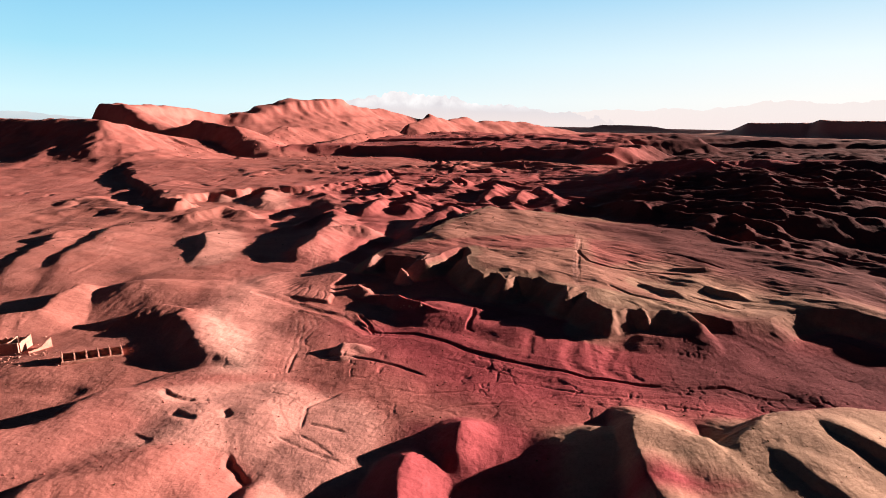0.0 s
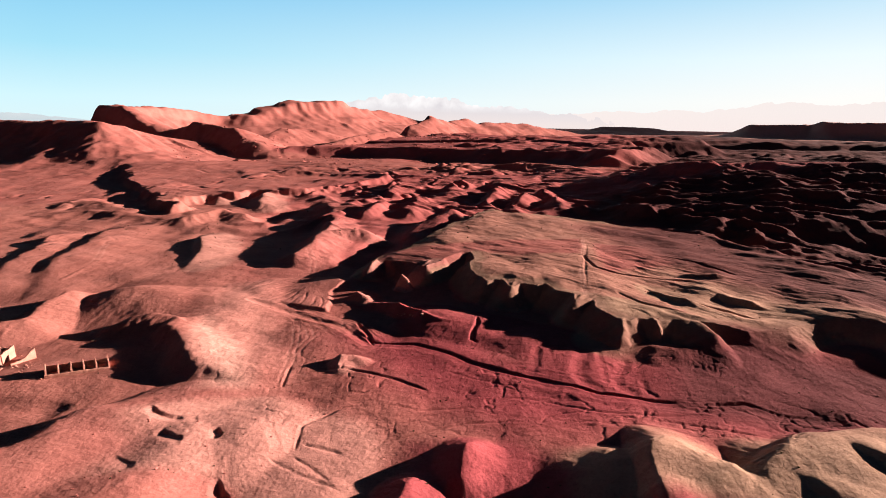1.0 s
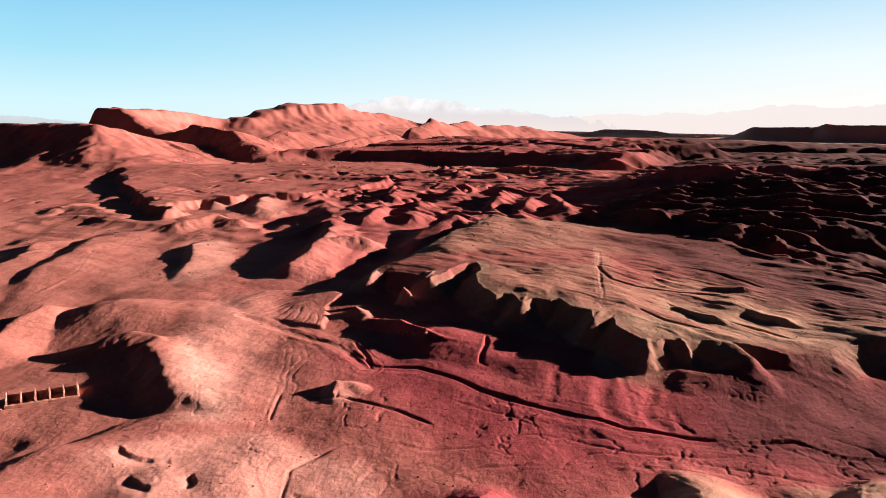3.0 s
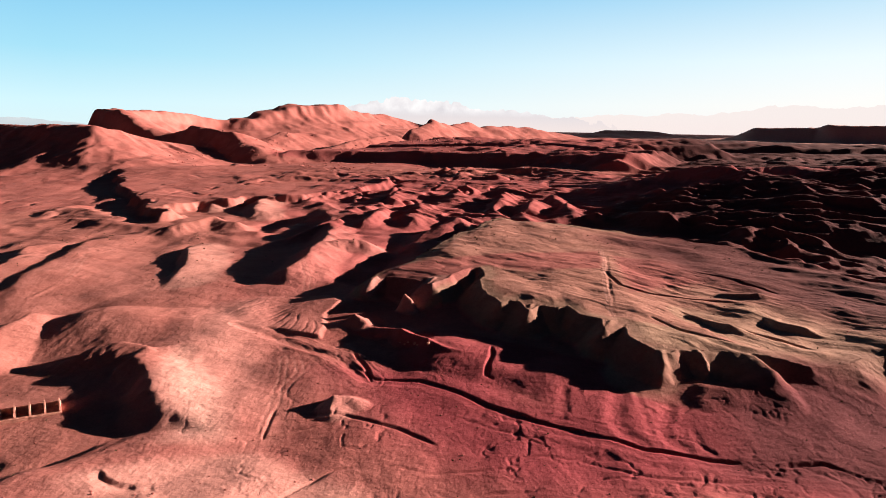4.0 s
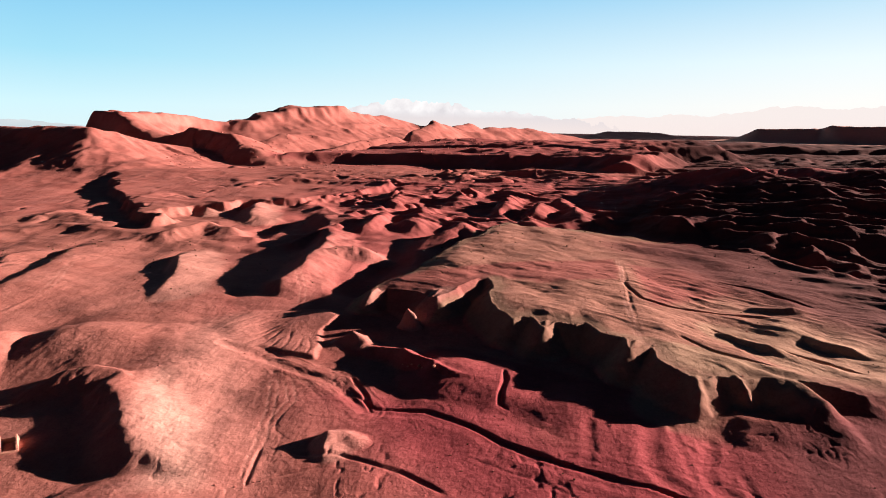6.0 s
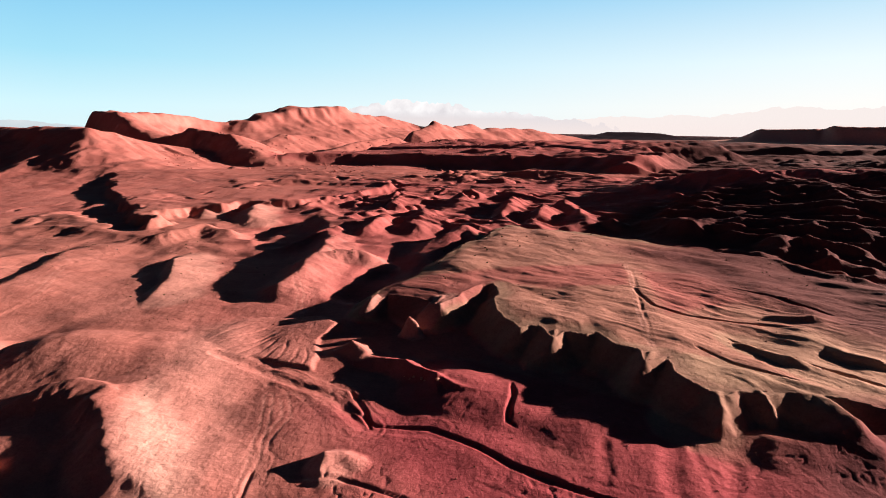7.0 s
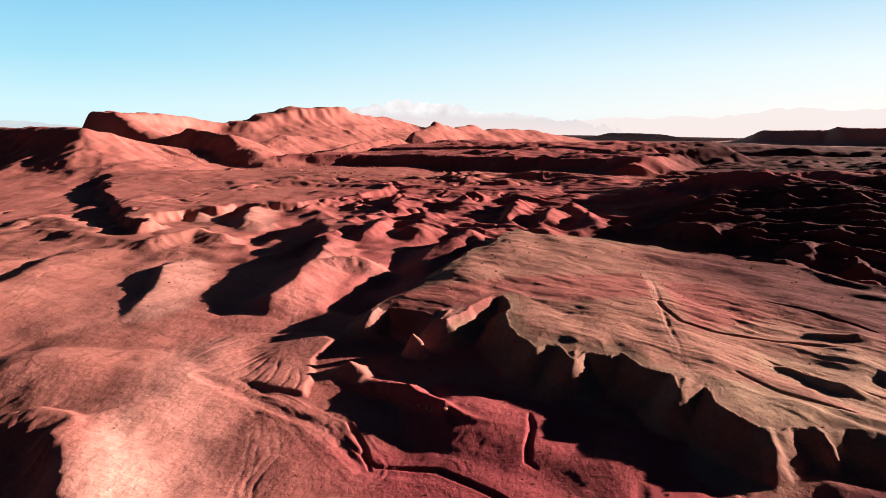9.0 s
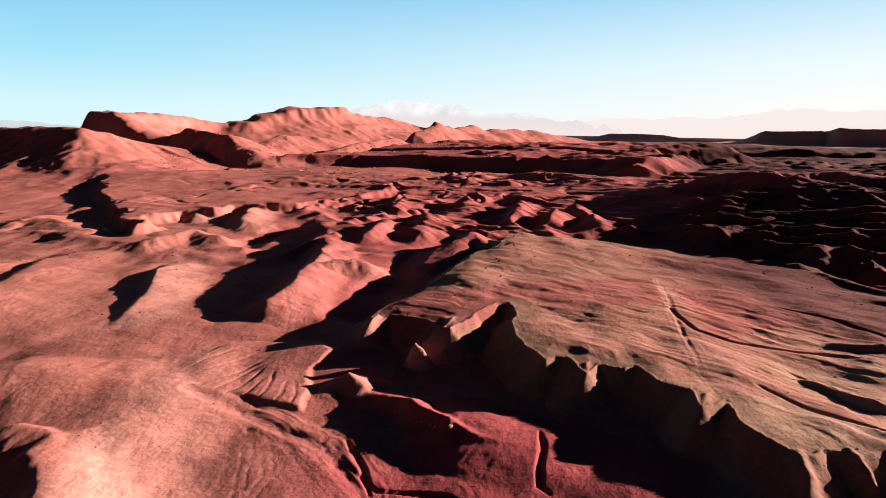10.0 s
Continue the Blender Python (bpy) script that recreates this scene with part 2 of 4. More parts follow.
def ledge(points, high):
    """A low torn step: the ground on the left-hand side lies lower for some metres, and comes up again gently."""
    near, d, side, run, h = along(points, 6, False)
    whole = sum(math.hypot(q[0] - p[0], q[1] - p[1]) for p, q in zip(points, points[1:]))
    ends = step(0, 0.25, run / whole) * step(1, 0.75, run / whole)
    off = d * side + 0.5 * value_noise(run / 1.7, run * 0, 12)
    H[near] -= high * ends * step(-0.1, 0.6, off) * step(3.0, 0.5, off)


def braids(points, width, deep, wave):
    """Threads of old water along a wash."""
    near, d, side, run, high = along(points, width, False)
    s = d * np.sign(side) + 1.5 * value_noise(run / 22, d / 30, 81)
    m = step(1, 0.6, d / width) * (0.5 + 0.5 * np.clip(value_noise(run / 25, d / 9, 83) + 0.5, 0, 1))
    n = ridged(run / (wave * 9), s / wave, 3, 85)
    H[near] -= deep * m * np.clip(n, -0.2, 1)
    TONE["pale"][near] = np.clip(TONE["pale"][near] + 0.3 * m * np.clip(n - 0.2, 0, 1), 0, 1)


def track(points, tone=0.35, gauge=1.0):
    """Two wheel ruts."""
    near, d, side, run, high = along(points, 6, False)
    rut = step(0.5, 0.1, np.abs(d - gauge)) * np.clip(0.7 + value_noise(run / 8, run * 0, 14), 0, 1)
    H[near] -= 0.05 * rut
    TONE["pale"][near] = np.maximum(TONE["pale"][near], tone * rut)


def ground_tone(points, soft, name="", **tones):
    """Other tones within an outline: another earth, and in places shade, sunlight or haze put into the colour."""
    p = np.array(points, float)
    hit, best = np.zeros(len(X), bool), np.full(len(X), 1e9)
    for (ax, ay), (bx, by) in zip(p, np.roll(p, -1, 0)):
        hit ^= ((ay > WY) != (by > WY)) & (WX < (bx - ax) * (WY - ay) / (by - ay + 1e-9) + ax)
        length = (bx - ax) ** 2 + (by - ay) ** 2 + 1e-6
        t = np.clip(((WX - ax) * (bx - ax) + (WY - ay) * (by - ay)) / length, 0, 1)
        best = np.minimum(best, np.hypot(WX - ax - t * (bx - ax), WY - ay - t * (by - ay)))
    m = step(-soft, soft, np.where(hit, best, -best))
    if name:
        NAMES.append(name)
        LABEL[(m > 0.5) & (LABEL == NAMES.index("plateau") + 1)] = len(NAMES)
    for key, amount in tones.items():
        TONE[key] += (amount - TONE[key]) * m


def plateau(points, top, edge, red=0.0, tan=0.0, pale=0.0, grain=None, fall=0.0, torn=False, name=""):
    """Flat high ground behind a ragged scarp."""
    far = edge > 21
    px, py = (CX, CY) if torn else (FX, FY) if far else (EX, EY)
    p = np.array(points, float)
    near = np.flatnonzero((px > p[:, 0].min() - edge * 1.3) & (px < p[:, 0].max() + edge * 1.3) & (py > p[:, 1].min() - edge * 1.3) & (py < p[:, 1].max() + edge * 1.3))
    x, y = px[near], py[near]
    hit, best = np.zeros(len(x), bool), np.full(len(x), 1e9)
    for (ax, ay), (bx, by) in zip(p, np.roll(p, -1, 0)):
        hit ^= ((ay > y) != (by > y)) & (x < (bx - ax) * (y - ay) / (by - ay + 1e-9) + ax)
        length = (bx - ax) ** 2 + (by - ay) ** 2 + 1e-6
        t = np.clip(((x - ax) * (bx - ax) + (y - ay) * (by - ay)) / length, 0, 1)
        best = np.minimum(best, np.hypot(x - ax - t * (bx - ax), y - ay - t * (by - ay)))
    v = np.where(hit, 1.0, np.clip(1 - best / edge, 0, 1))
    local = top * (1 - fall * step(35, 100, x) - 0.9 * fall * step(0, -28, x))
    h = local * v ** 1.2 * (1 - 0.05 * np.clip(1 - best / (edge * 0.6), 0, 1) * hit)
    if grain is not None:
        c, s = math.cos(radians(grain)), math.sin(radians(grain))
        u, w = (X[near] * c + Y[near] * s), (-X[near] * s + Y[near] * c)
        w = w + 2.5 * fbm(u / 25, w / 25, 3, 44)
        NAMES.append(name)
        LABEL[near[v > 0.1]] = len(NAMES)
        NAMES.append(name + "/scarp")
        LABEL[near[(v > 0.1) & (v < 0.97)]] = len(NAMES)
        h = h + hit * step(0, 8, best) * (0.2 * ridged(u / 30, w / 6, 3, 45) + 0.5 * fbm(u / 22, w / 12, 3, 47) + 0.13 * ridged(u / 13, w / 2.4, 3, 48) + 0.1)
    H[near] = np.where(v > 0, softmax(h, H[near], 0.15 * top), H[near])
    m = step(0.0, 0.4, v)
    for key, amount in (("red", red), ("tan", tan), ("pale", pale)):
        TONE[key][near] = TONE[key][near] * (1 - m) + amount * m
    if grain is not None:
        # scarp faces and rim edge: tan, no red, darker than the top
        scarp_face = step(0.02, 0.3, v) * (1 - hit * step(1, 6, best))
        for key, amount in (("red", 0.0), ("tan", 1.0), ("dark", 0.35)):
            TONE[key][near] = TONE[key][near] * (1 - scarp_face) + amount * scarp_face


# foreground: tan knoll, red humps, the rounded hill on the near side
ridge([(31.7, 68.0, 4.5), (34.0, 75.6, 6.5), (34.7, 82.9, 7.2), (34.9, 94.2, 7.0)], 6, 21, rill=.15, tan=.9, sharp=.25, name='knoll')
ridge([(50.5, 83.8, 6.0), (47.4, 87.9, 6.8), (44.2, 91.2, 7.0)], 30, 9, rill=.15, tan=.9, sharp=.3)
ridge([(46.6, 69.6, 3.9), (51.0, 80.7, 4.4), (54.3, 86.1, 5.9), (60.6, 92.8, 7.0), (72.3, 97.8, 5.7), (82.7, 101.3, 5.2), (99.1, 101.7, 5.2)], 8, 46, rill=.25, tan=1, sharp=.35, name='tan_hill')
ridge([(65.4, 69.5, 5.0), (63.5, 76.8, 6.0), (61.8, 82.9, 6.6), (59.9, 86.2, 6.0)], 7, 24, rill=.25, tan=1, sharp=.3)
ridge([(81.3, 76.2, 5.0), (79.1, 84.1, 6.5), (76.2, 89.5, 7.0)], 7, 22, rill=.25, tan=1, sharp=.3)
ridge([(1.6, 91.3, 2.5), (2.5, 99.2, 3.5)], 7, 9, rill=.5, red=.8)
ridge([(-7.2, 73.8, 4.0), (-8.7, 79.3, 4.0), (-8.0, 86.9, 3.5)], 8, 10, rill=.5, red=.8)
ridge([(-32.3, 76.2, 3.0), (-33.1, 81.1, 2.0)], 6, 10, rill=.5)
ridge([(-91.5, 83.8, 6.0), (-82.6, 90.1, 6.5), (-76.5, 94.9, 6.0), (-74.6, 102.1, 5.0), (-72.4, 109.0, 3.5)], 10, 40, rill=.15, sharp=.4, name='round_hill')
ridge([(-58.7, 77.6, 5.0), (-53.1, 86.4, 5.5), (-50.4, 95.7, 5.0), (-41.9, 99.5, 4.0), (-32.8, 96.0, 2.0)], 24, 20, rill=.3, pale=.5, sharp=.5)
ridge([(-64.9, 74.9, 6.0), (-51.1, 80.5, 4.0), (-43.4, 80.4, 3.0)], 12, 16, rill=.3)
# valley side: the lit hill beside the ruin
ridge([(-56.5, 131.1, 0.8), (-59.3, 134.4, 2.7), (-64.5, 139.6, 4.0), (-71.3, 146.7, 4.7), (-80.3, 156.3, 4.8), (-80.0, 162.6, 4.5), (-75.6, 168.9, 3.6)], 10, 24, rill=.35, pale=.12, sharp=.26, curve=2.2, name='lit_hill')
ridge([(-80.0, 162.6, 5.0), (-89.4, 167.4, 5.2), (-94.8, 166.5, 4.6), (-99.5, 166.9, 2.0)], 14, 7, rill=.4, sharp=.2)
ridge([(-72.2, 180.4, 2.5), (-83.5, 183.2, 3.6), (-99.1, 186.6, 4.6), (-110.3, 190.8, 5.0), (-115.0, 188.6, 3.0)], 26, 22, rill=.15, sharp=.35)
ridge([(-75.6, 168.9, 3.6), (-73.1, 179.3, 3.0), (-68.0, 190.0, 1.6)], 30, 20, rill=.15, sharp=.5)
ridge([(-110.3, 190.8, 4.0), (-106.9, 204.0, 2.0), (-98.0, 218.0, 0.6)], 22, 26, rill=.2, sharp=.5)
ridge([(-143.7, 153.3, 5.0), (-128.8, 160.8, 5.0), (-130.3, 170.5, 4.5), (-132.3, 187.9, 5.0)], 10, 16, rill=.3)
ridge([(-159.0, 211.0, 1.5), (-172.0, 240.1, 3.0), (-186.1, 298.1, 4.0)], 14, 40, rill=.2)
ridge([(-173.8, 206.2, 1.5), (-186.5, 228.6, 2.0), (-207.5, 287.5, 3.0)], 10, 30, rill=.2)
ridge([(-26.8, 137.0, 1.2), (-26.9, 141.1, 2.2), (-24.2, 142.0, 1.8)], 4, 6, rill=.2, pale=.5, name='hillock')
# pyramid hill and the small cones in the valley
ridge([(-28.2, 187.6, 1.0), (-21.2, 183.8, 2.6), (-16.6, 181.4, 3.7), (-12.1, 177.6, 3.7), (-8.0, 173.4, 3.6), (-2.7, 169.5, 2.5), (2.7, 167.3, 1.6), (7.0, 166.0, 0.6)], 7, 5, rill=.35, red=.55, sharp=.1, name='pyramid_hill')
ridge([(-8.0, 173.4, 3.6), (-7.7, 170.1, 2.2), (-7.2, 166.5, 0.3)], 4, 7, rill=.4, red=.55, sharp=.15)
ridge([(-6.0, 175.5, 2.6), (2.0, 171.0, 1.6), (9.0, 168.0, 0.5)], 9, 6, rill=.3, red=.55, sharp=.3)
ridge([(-5.0, 173.0, 2.2), (8.0, 165.5, 1.7), (22.0, 157.0, 1.2), (34.0, 151.0, 0.5)], 17, 13, rill=.2, red=.8, sharp=.6)
ridge([(-37.0, 191.0, 0.9), (-32.7, 194.5, 2.8), (-28.6, 189.5, 1.5)], 4, 5, rill=.5, pale=.2)
ridge([(-16.9, 206.3, 6.2), (-14.4, 205.6, 4.6), (-14.6, 203.8, 0.8)], 3, 4, rill=.5, pale=.4)
# ridge with the track on it
ridge([(-67.7, 230.0, 0.8), (-66.5, 243.2, 5.0), (-63.6, 260.1, 7.0), (-63.9, 284.4, 6.5), (-65.2, 319.3, 5.0), (-83.8, 388.8, 3.0), (-109.1, 471.7, 2.0)], 14, 16, rill=.6, pale=.1, curve=1.8, name='track_ridge')
ridge([(-63.9, 284.4, 6.0), (-56.1, 295.3, 6.0), (-46.3, 299.2, 4.5), (-37.6, 296.0, 2.0)], 10, 10, rill=.6, pale=.2)
ridge([(-85.0, 316.1, 3.0), (-74.8, 338.0, 5.0), (-68.3, 347.4, 6.0)], 10, 8, rill=.5)
ridge([(-22.4, 303.3, 3.0), (-15.3, 326.7, 6.5), (0.6, 343.9, 7.5), (15.8, 323.4, 4.0)], 14, 22, rill=.4, red=.3)
ridge([(-51.1, 347.6, 3.0), (-47.4, 359.5, 4.5), (-47.7, 391.8, 4.0)], 9, 8, rill=.4)
# left slopes
ridge([(-114.6, 240.9, 1.0), (-119.2, 264.2, 3.6), (-129.5, 289.9, 2.5)], 5, 22, rill=.4, pale=.4)
ridge([(-173.1, 332.4, 2.0), (-159.7, 333.6, 4.0), (-147.1, 360.5, 5.0), (-112.1, 332.4, 2.0)], 10, 14, rill=.8)
# knolls and spurs of the middle ground
ridge([(-131.0, 390.2, 2.0), (-140.2, 413.3, 5.0), (-149.8, 457.1, 6.0)], 12, 22, rill=.7, pale=.4)
ridge([(-175.2, 418.6, 2.0), (-177.7, 425.9, 4.5), (-187.2, 456.8, 4.5)], 10, 18, rill=.7, pale=.4)
ridge([(-107.1, 436.3, 2.0), (-112.3, 467.3, 4.5)], 14, 22, rill=.6)
ridge([(-44.1, 440.6, 2.0), (-48.3, 463.0, 5.0), (-49.1, 526.9, 4.0)], 13, 22, rill=.5)
ridge([(-22.5, 353.8, 2.0), (-26.9, 368.2, 5.0), (-24.2, 401.5, 4.0)], 12, 20, rill=.5)
ridge([(-117.3, 532.6, 2.0), (-126.0, 589.0, 4.5)], 16, 26, rill=.4)
ridge([(-197.1, 635.1, 2.0), (-206.2, 678.4, 5.0)], 18, 30, rill=.4)
ridge([(-273.3, 712.9, 2.0), (-303.4, 800.3, 6.0)], 20, 34, rill=.4)
ridge([(-80.0, 532.0, 2.0), (-85.7, 594.1, 6.0)], 16, 28, rill=.4)
ridge([(0.2, 455.4, 2.0), (5.2, 493.2, 5.0)], 12, 22, rill=.6, red=.4)
ridge([(31.1, 371.1, 1.5), (27.7, 399.0, 5.0), (45.5, 471.1, 6.5)], 10, 15, rill=1, red=.8)
ridge([(49.1, 341.9, 1.5), (42.6, 372.5, 5.0), (58.6, 415.0, 6.5)], 10, 15, rill=1, red=.8)
ridge([(78.7, 361.0, 1.5), (74.7, 402.1, 5.0), (71.9, 437.4, 6.0)], 9, 14, rill=1, red=.8)
ridge([(95.0, 354.9, 1.5), (87.8, 368.3, 5.0)], 8, 12, rill=1, red=.6)
ridge([(120.9, 329.7, 1.0), (118.5, 346.1, 4.5)], 8, 12, rill=1, red=.4)
ridge([(141.4, 323.6, 1.0), (138.5, 331.2, 4.5)], 8, 12, rill=1, red=.4)
ridge([(148.3, 300.3, 1.0), (146.6, 308.0, 4.5)], 8, 12, rill=1, red=.4)
ridge([(162.0, 285.5, 1.0), (162.5, 299.6, 4.5)], 9, 13, rill=1, red=.4)
ridge([(9.9, 312.4, 0.8), (20.3, 327.1, 1.8), (43.3, 329.7, 2.6)], 9, 26, rill=.4, red=.2)
ridge([(42.3, 298.6, 0.6), (52.3, 310.9, 1.4), (72.2, 319.0, 2.0)], 8, 22, rill=.4, tan=.3)
ridge([(-74.0, 334.5, 1.5), (-71.4, 347.6, 3.0)], 8, 12, rill=.4)
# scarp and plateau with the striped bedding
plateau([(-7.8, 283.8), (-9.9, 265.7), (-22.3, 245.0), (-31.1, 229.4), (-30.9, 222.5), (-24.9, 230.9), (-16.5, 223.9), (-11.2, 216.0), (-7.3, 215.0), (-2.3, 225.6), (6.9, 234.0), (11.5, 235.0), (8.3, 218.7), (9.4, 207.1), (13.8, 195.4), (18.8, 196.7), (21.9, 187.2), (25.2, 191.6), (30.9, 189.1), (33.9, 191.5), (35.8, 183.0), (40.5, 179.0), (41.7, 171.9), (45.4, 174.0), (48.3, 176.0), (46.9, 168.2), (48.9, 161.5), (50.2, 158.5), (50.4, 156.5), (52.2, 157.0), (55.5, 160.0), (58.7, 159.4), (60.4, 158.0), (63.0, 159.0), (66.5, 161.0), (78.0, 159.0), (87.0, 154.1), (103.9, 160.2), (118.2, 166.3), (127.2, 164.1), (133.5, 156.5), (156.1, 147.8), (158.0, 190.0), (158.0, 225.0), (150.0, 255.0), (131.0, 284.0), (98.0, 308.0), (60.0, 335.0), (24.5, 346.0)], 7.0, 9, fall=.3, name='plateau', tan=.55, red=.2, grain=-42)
ridge([(-12.0, 211.5, 1.0), (-10.0, 215.5, 5.6), (-7.8, 222.4, 6.4)], 3, 5, rill=.5, pale=.5)
ridge([(-31.4, 219.0, 2.0), (-30.4, 223.4, 5.6), (-29.0, 228.4, 6.4)], 3, 4, rill=.5, pale=.5)
ridge([(21.4, 183.5, 2.0), (21.9, 187.2, 5.6), (22.3, 192.0, 6.4)], 4, 6, rill=.4, tan=.8)
ridge([(41.2, 168.5, 2.0), (41.9, 171.9, 5.6), (43.4, 176.2, 6.4)], 5, 7, rill=.4, tan=.8)
ridge([(74.3, 148.1, 0.5), (78.9, 150.6, 2.0), (85.4, 156.4, 3.4), (92.3, 161.9, 4.4)], 16, 18, rill=.4, tan=.8)
ridge([(64.9, 147.0, 0.8), (69.5, 146.8, 2.0), (76.2, 147.0, 1.0)], 4, 5, rill=.5, red=.9)
ridge([(153.9, 145.7, 5.5), (132.3, 155.2, 5.5), (125.8, 162.3, 6.0), (117.0, 165.0, 5.8), (109.0, 166.3, 5.0), (101.8, 167.0, 1.5)], 9, 40, rill=.3, tan=.85, sharp=.2)
ridge([(46.0, 152.0, 1.0), (58.0, 148.0, 2.2), (72.0, 147.0, 2.4), (84.0, 145.0, 1.0)], 14, 9, rill=.08, tan=.7)
ridge([(60.0, 172.0, 6.0), (69.0, 162.5, 5.8), (73.2, 157.8, 5.6), (75.4, 151.5, 4.6), (76.0, 146.0, 2.5), (78.0, 141.0, 0.6)], 6, 14, rill=.3, tan=1, sharp=.25)
ridge([(51.0, 158.5, 6.2), (49.9, 154.0, 5.6), (49.4, 151.5, 3.8), (49.2, 150.0, 1.5)], 4, 4, rill=.3, tan=1, sharp=.2)
ridge([(60.8, 160.0, 6.0), (60.6, 155.5, 5.2), (60.4, 153.0, 3.0)], 3, 4, rill=.3, tan=1, sharp=.2)
ridge([(80.8, 168.9, 4.5), (76.3, 176.7, 6.9), (70.4, 184.6, 6.9)], 6, 14, rill=.5, tan=.9)
ridge([(107.3, 172.2, 3.5), (101.1, 177.2, 5.9), (94.7, 183.5, 6.1)], 6, 15, rill=.5, tan=.9)
ridge([(108.4, 202.0, 4.5), (100.1, 204.6, 6.4), (91.8, 207.1, 6.5)], 6, 14, rill=.5, tan=.7)
# far right ridge and its badlands
ridge([(118.0, 515.0, 1.0), (165.0, 505.0, 7.0), (188.0, 490.0, 11.0), (213.0, 469.0, 11.0), (222.0, 440.0, 9.0), (216.0, 377.0, 4.5), (186.0, 338.0, 1.0)], 45, 36, rill=1., red=.5, curve=1.2, name='dark_ridge')
ridge([(225.0, 505.0, 8.0), (275.0, 478.0, 11.0), (292.0, 440.0, 8.0), (296.0, 395.0, 4.0)], 45, 40, rill=1., red=.5, curve=1.2)
ridge([(300.0, 490.0, 8.0), (350.0, 462.0, 11.0), (372.0, 420.0, 8.0)], 45, 40, rill=1., red=.5, curve=1.2)
ridge([(119.7, 262.3, 0.5), (131.9, 272.4, 3.0), (143.8, 263.9, 3.5)], 6, 14, rill=.4, red=.4)
ridge([(124.8, 232.7, 0.5), (137.8, 243.7, 3.0), (147.1, 233.7, 3.5)], 6, 14, rill=.4, red=.4)
ridge([(111.4, 295.0, 0.5), (122.5, 303.1, 3.0), (136.2, 295.9, 3.5)], 7, 16, rill=.5, red=.5)
ridge([(154.3, 300.5, 0.5), (163.6, 303.9, 3.5), (178.8, 296.9, 3.5)], 7, 16, rill=.5, red=.5)
# middle distance hills
ridge([(-500, 730, 8.6), (-495, 780, 31.3), (-527, 830, 56.7), (-641, 900, 56.4), (-833, 1000, 54.5), (-1074, 1100, 43.8)], 125, 210, rill=1.1, sharp=.1, name='front_hill')
ridge([(-518, 875, 50.7), (-466, 960, 31.2), (-392, 1000, 5.9), (-318, 980, -8.3)], 90, 165, rill=1, sharp=.3)
ridge([(-591, 1150, 30.6), (-483, 1080, 55.4), (-388, 1000, 46.6), (-330, 940, 24.4)], 130, 55, rill=1, sharp=.25, name='second_hill')
ridge([(-402, 1080, 20.8), (-347, 1180, 41.1), (-295, 1250, 37.1), (-210, 1320, 9.9)], 60, 120, rill=.5)
ridge([(-125, 1250, 35.0), (-204, 1150, 24.5), (-248, 1050, 11.2)], 70, 60, rill=.5)
ridge([(-528, 690, 7.5), (-553, 755, 20.3), (-570, 815, 30.4)], 45, 80, rill=.4)
# scarps across the middle distance
plateau([(-420.0, 720.0), (-315.9, 551.2), (-234.1, 436.9), (-181.6, 368.1), (-191.9, 399.5), (-190.5, 422.6), (-166.8, 427.3), (-157.5, 451.5), (-115.9, 458.2), (-92.3, 480.5), (-60.0, 560.0), (-200.0, 760.0)], 7, 6, torn=True)
ridge([(-281.0, 405.0, 3.0), (-282.0, 425.3, 4.0), (-250.4, 401.9, 3.5), (-211.8, 369.8, 2.0)], 12, 26, rill=.3)
plateau([(-273.1, 930.0), (-150.2, 950.0), (-55.9, 900.0), (120.1, 820.0), (181.9, 760.0), (192.6, 700.0), (300.0, 830.0), (260.0, 1000.0), (-130.0, 1060.0)], 18, 32, red=.4)
plateau([(-150.0, 1080.0), (-4.1, 1060.0), (187.0, 1000.0), (234.0, 960.0), (430.0, 960.0), (500.0, 1150.0), (0.0, 1300.0)], 24, 36, red=.4)
plateau([(273.6, 1300.0), (515.8, 1200.0), (731.6, 1100.0), (1500.0, 1000.0), (1500.0, 1500.0), (200.0, 1700.0)], 14, 30, red=.3)
# mesas and the far ridges
ridge([(-616, 1130, 53.4), (-657, 1170, 68.0), (-713, 1230, 86.2), (-806, 1300, 87.9)], 60, 180, rill=.3)
ridge([(-759, 1300, 86.0), (-751, 1400, 88.2), (-719, 1560, 81.6), (-637, 1700, 55.5)], 60, 140, rill=1.1, cap=.12, name='left_mesa')
ridge([(-626, 1720, 73.7), (-581, 1790, 93.5), (-523, 1870, 118.5), (-438, 1980, 118.8), (-358, 2080, 95.2), (-299, 2150, 64.9)], 190, 380, rill=.9, cap=.16, name='middle_mesa')
ridge([(-370, 2200, 93.5), (-280, 2350, 95.1), (-147, 2450, 58.2)], 120, 260, rill=.5)
ridge([(-86, 1300, 39.8), (-38, 1400, 67.0), (-4, 1500, 53.0), (103, 1560, 27.2)], 50, 130, rill=.4)
ridge([(-4, 1650, 55.4), (47, 1750, 60.6), (142, 1850, 28.1)], 80, 170, rill=.4)
ridge([(119, 1800, 51.2), (245, 1950, 48.0), (378, 2100, 30.3), (442, 2150, 13.7)], 80, 200, rill=.5)
ridge([(781, 3100, 12.2), (884, 3200, 30.1), (1172, 3300, 32.4), (1308, 3350, 7.5)], 100, 220, rill=.2)
ridge([(1327, 2700, 11.0), (1385, 2600, 56.7), (1560, 2500, 62.1), (1609, 2500, 60.3), (1621, 2450, 74.9), (1791, 2400, 74.8), (2116, 2300, 74.8)], 120, 90, rill=.1, cap=.2, name='right_mesa')

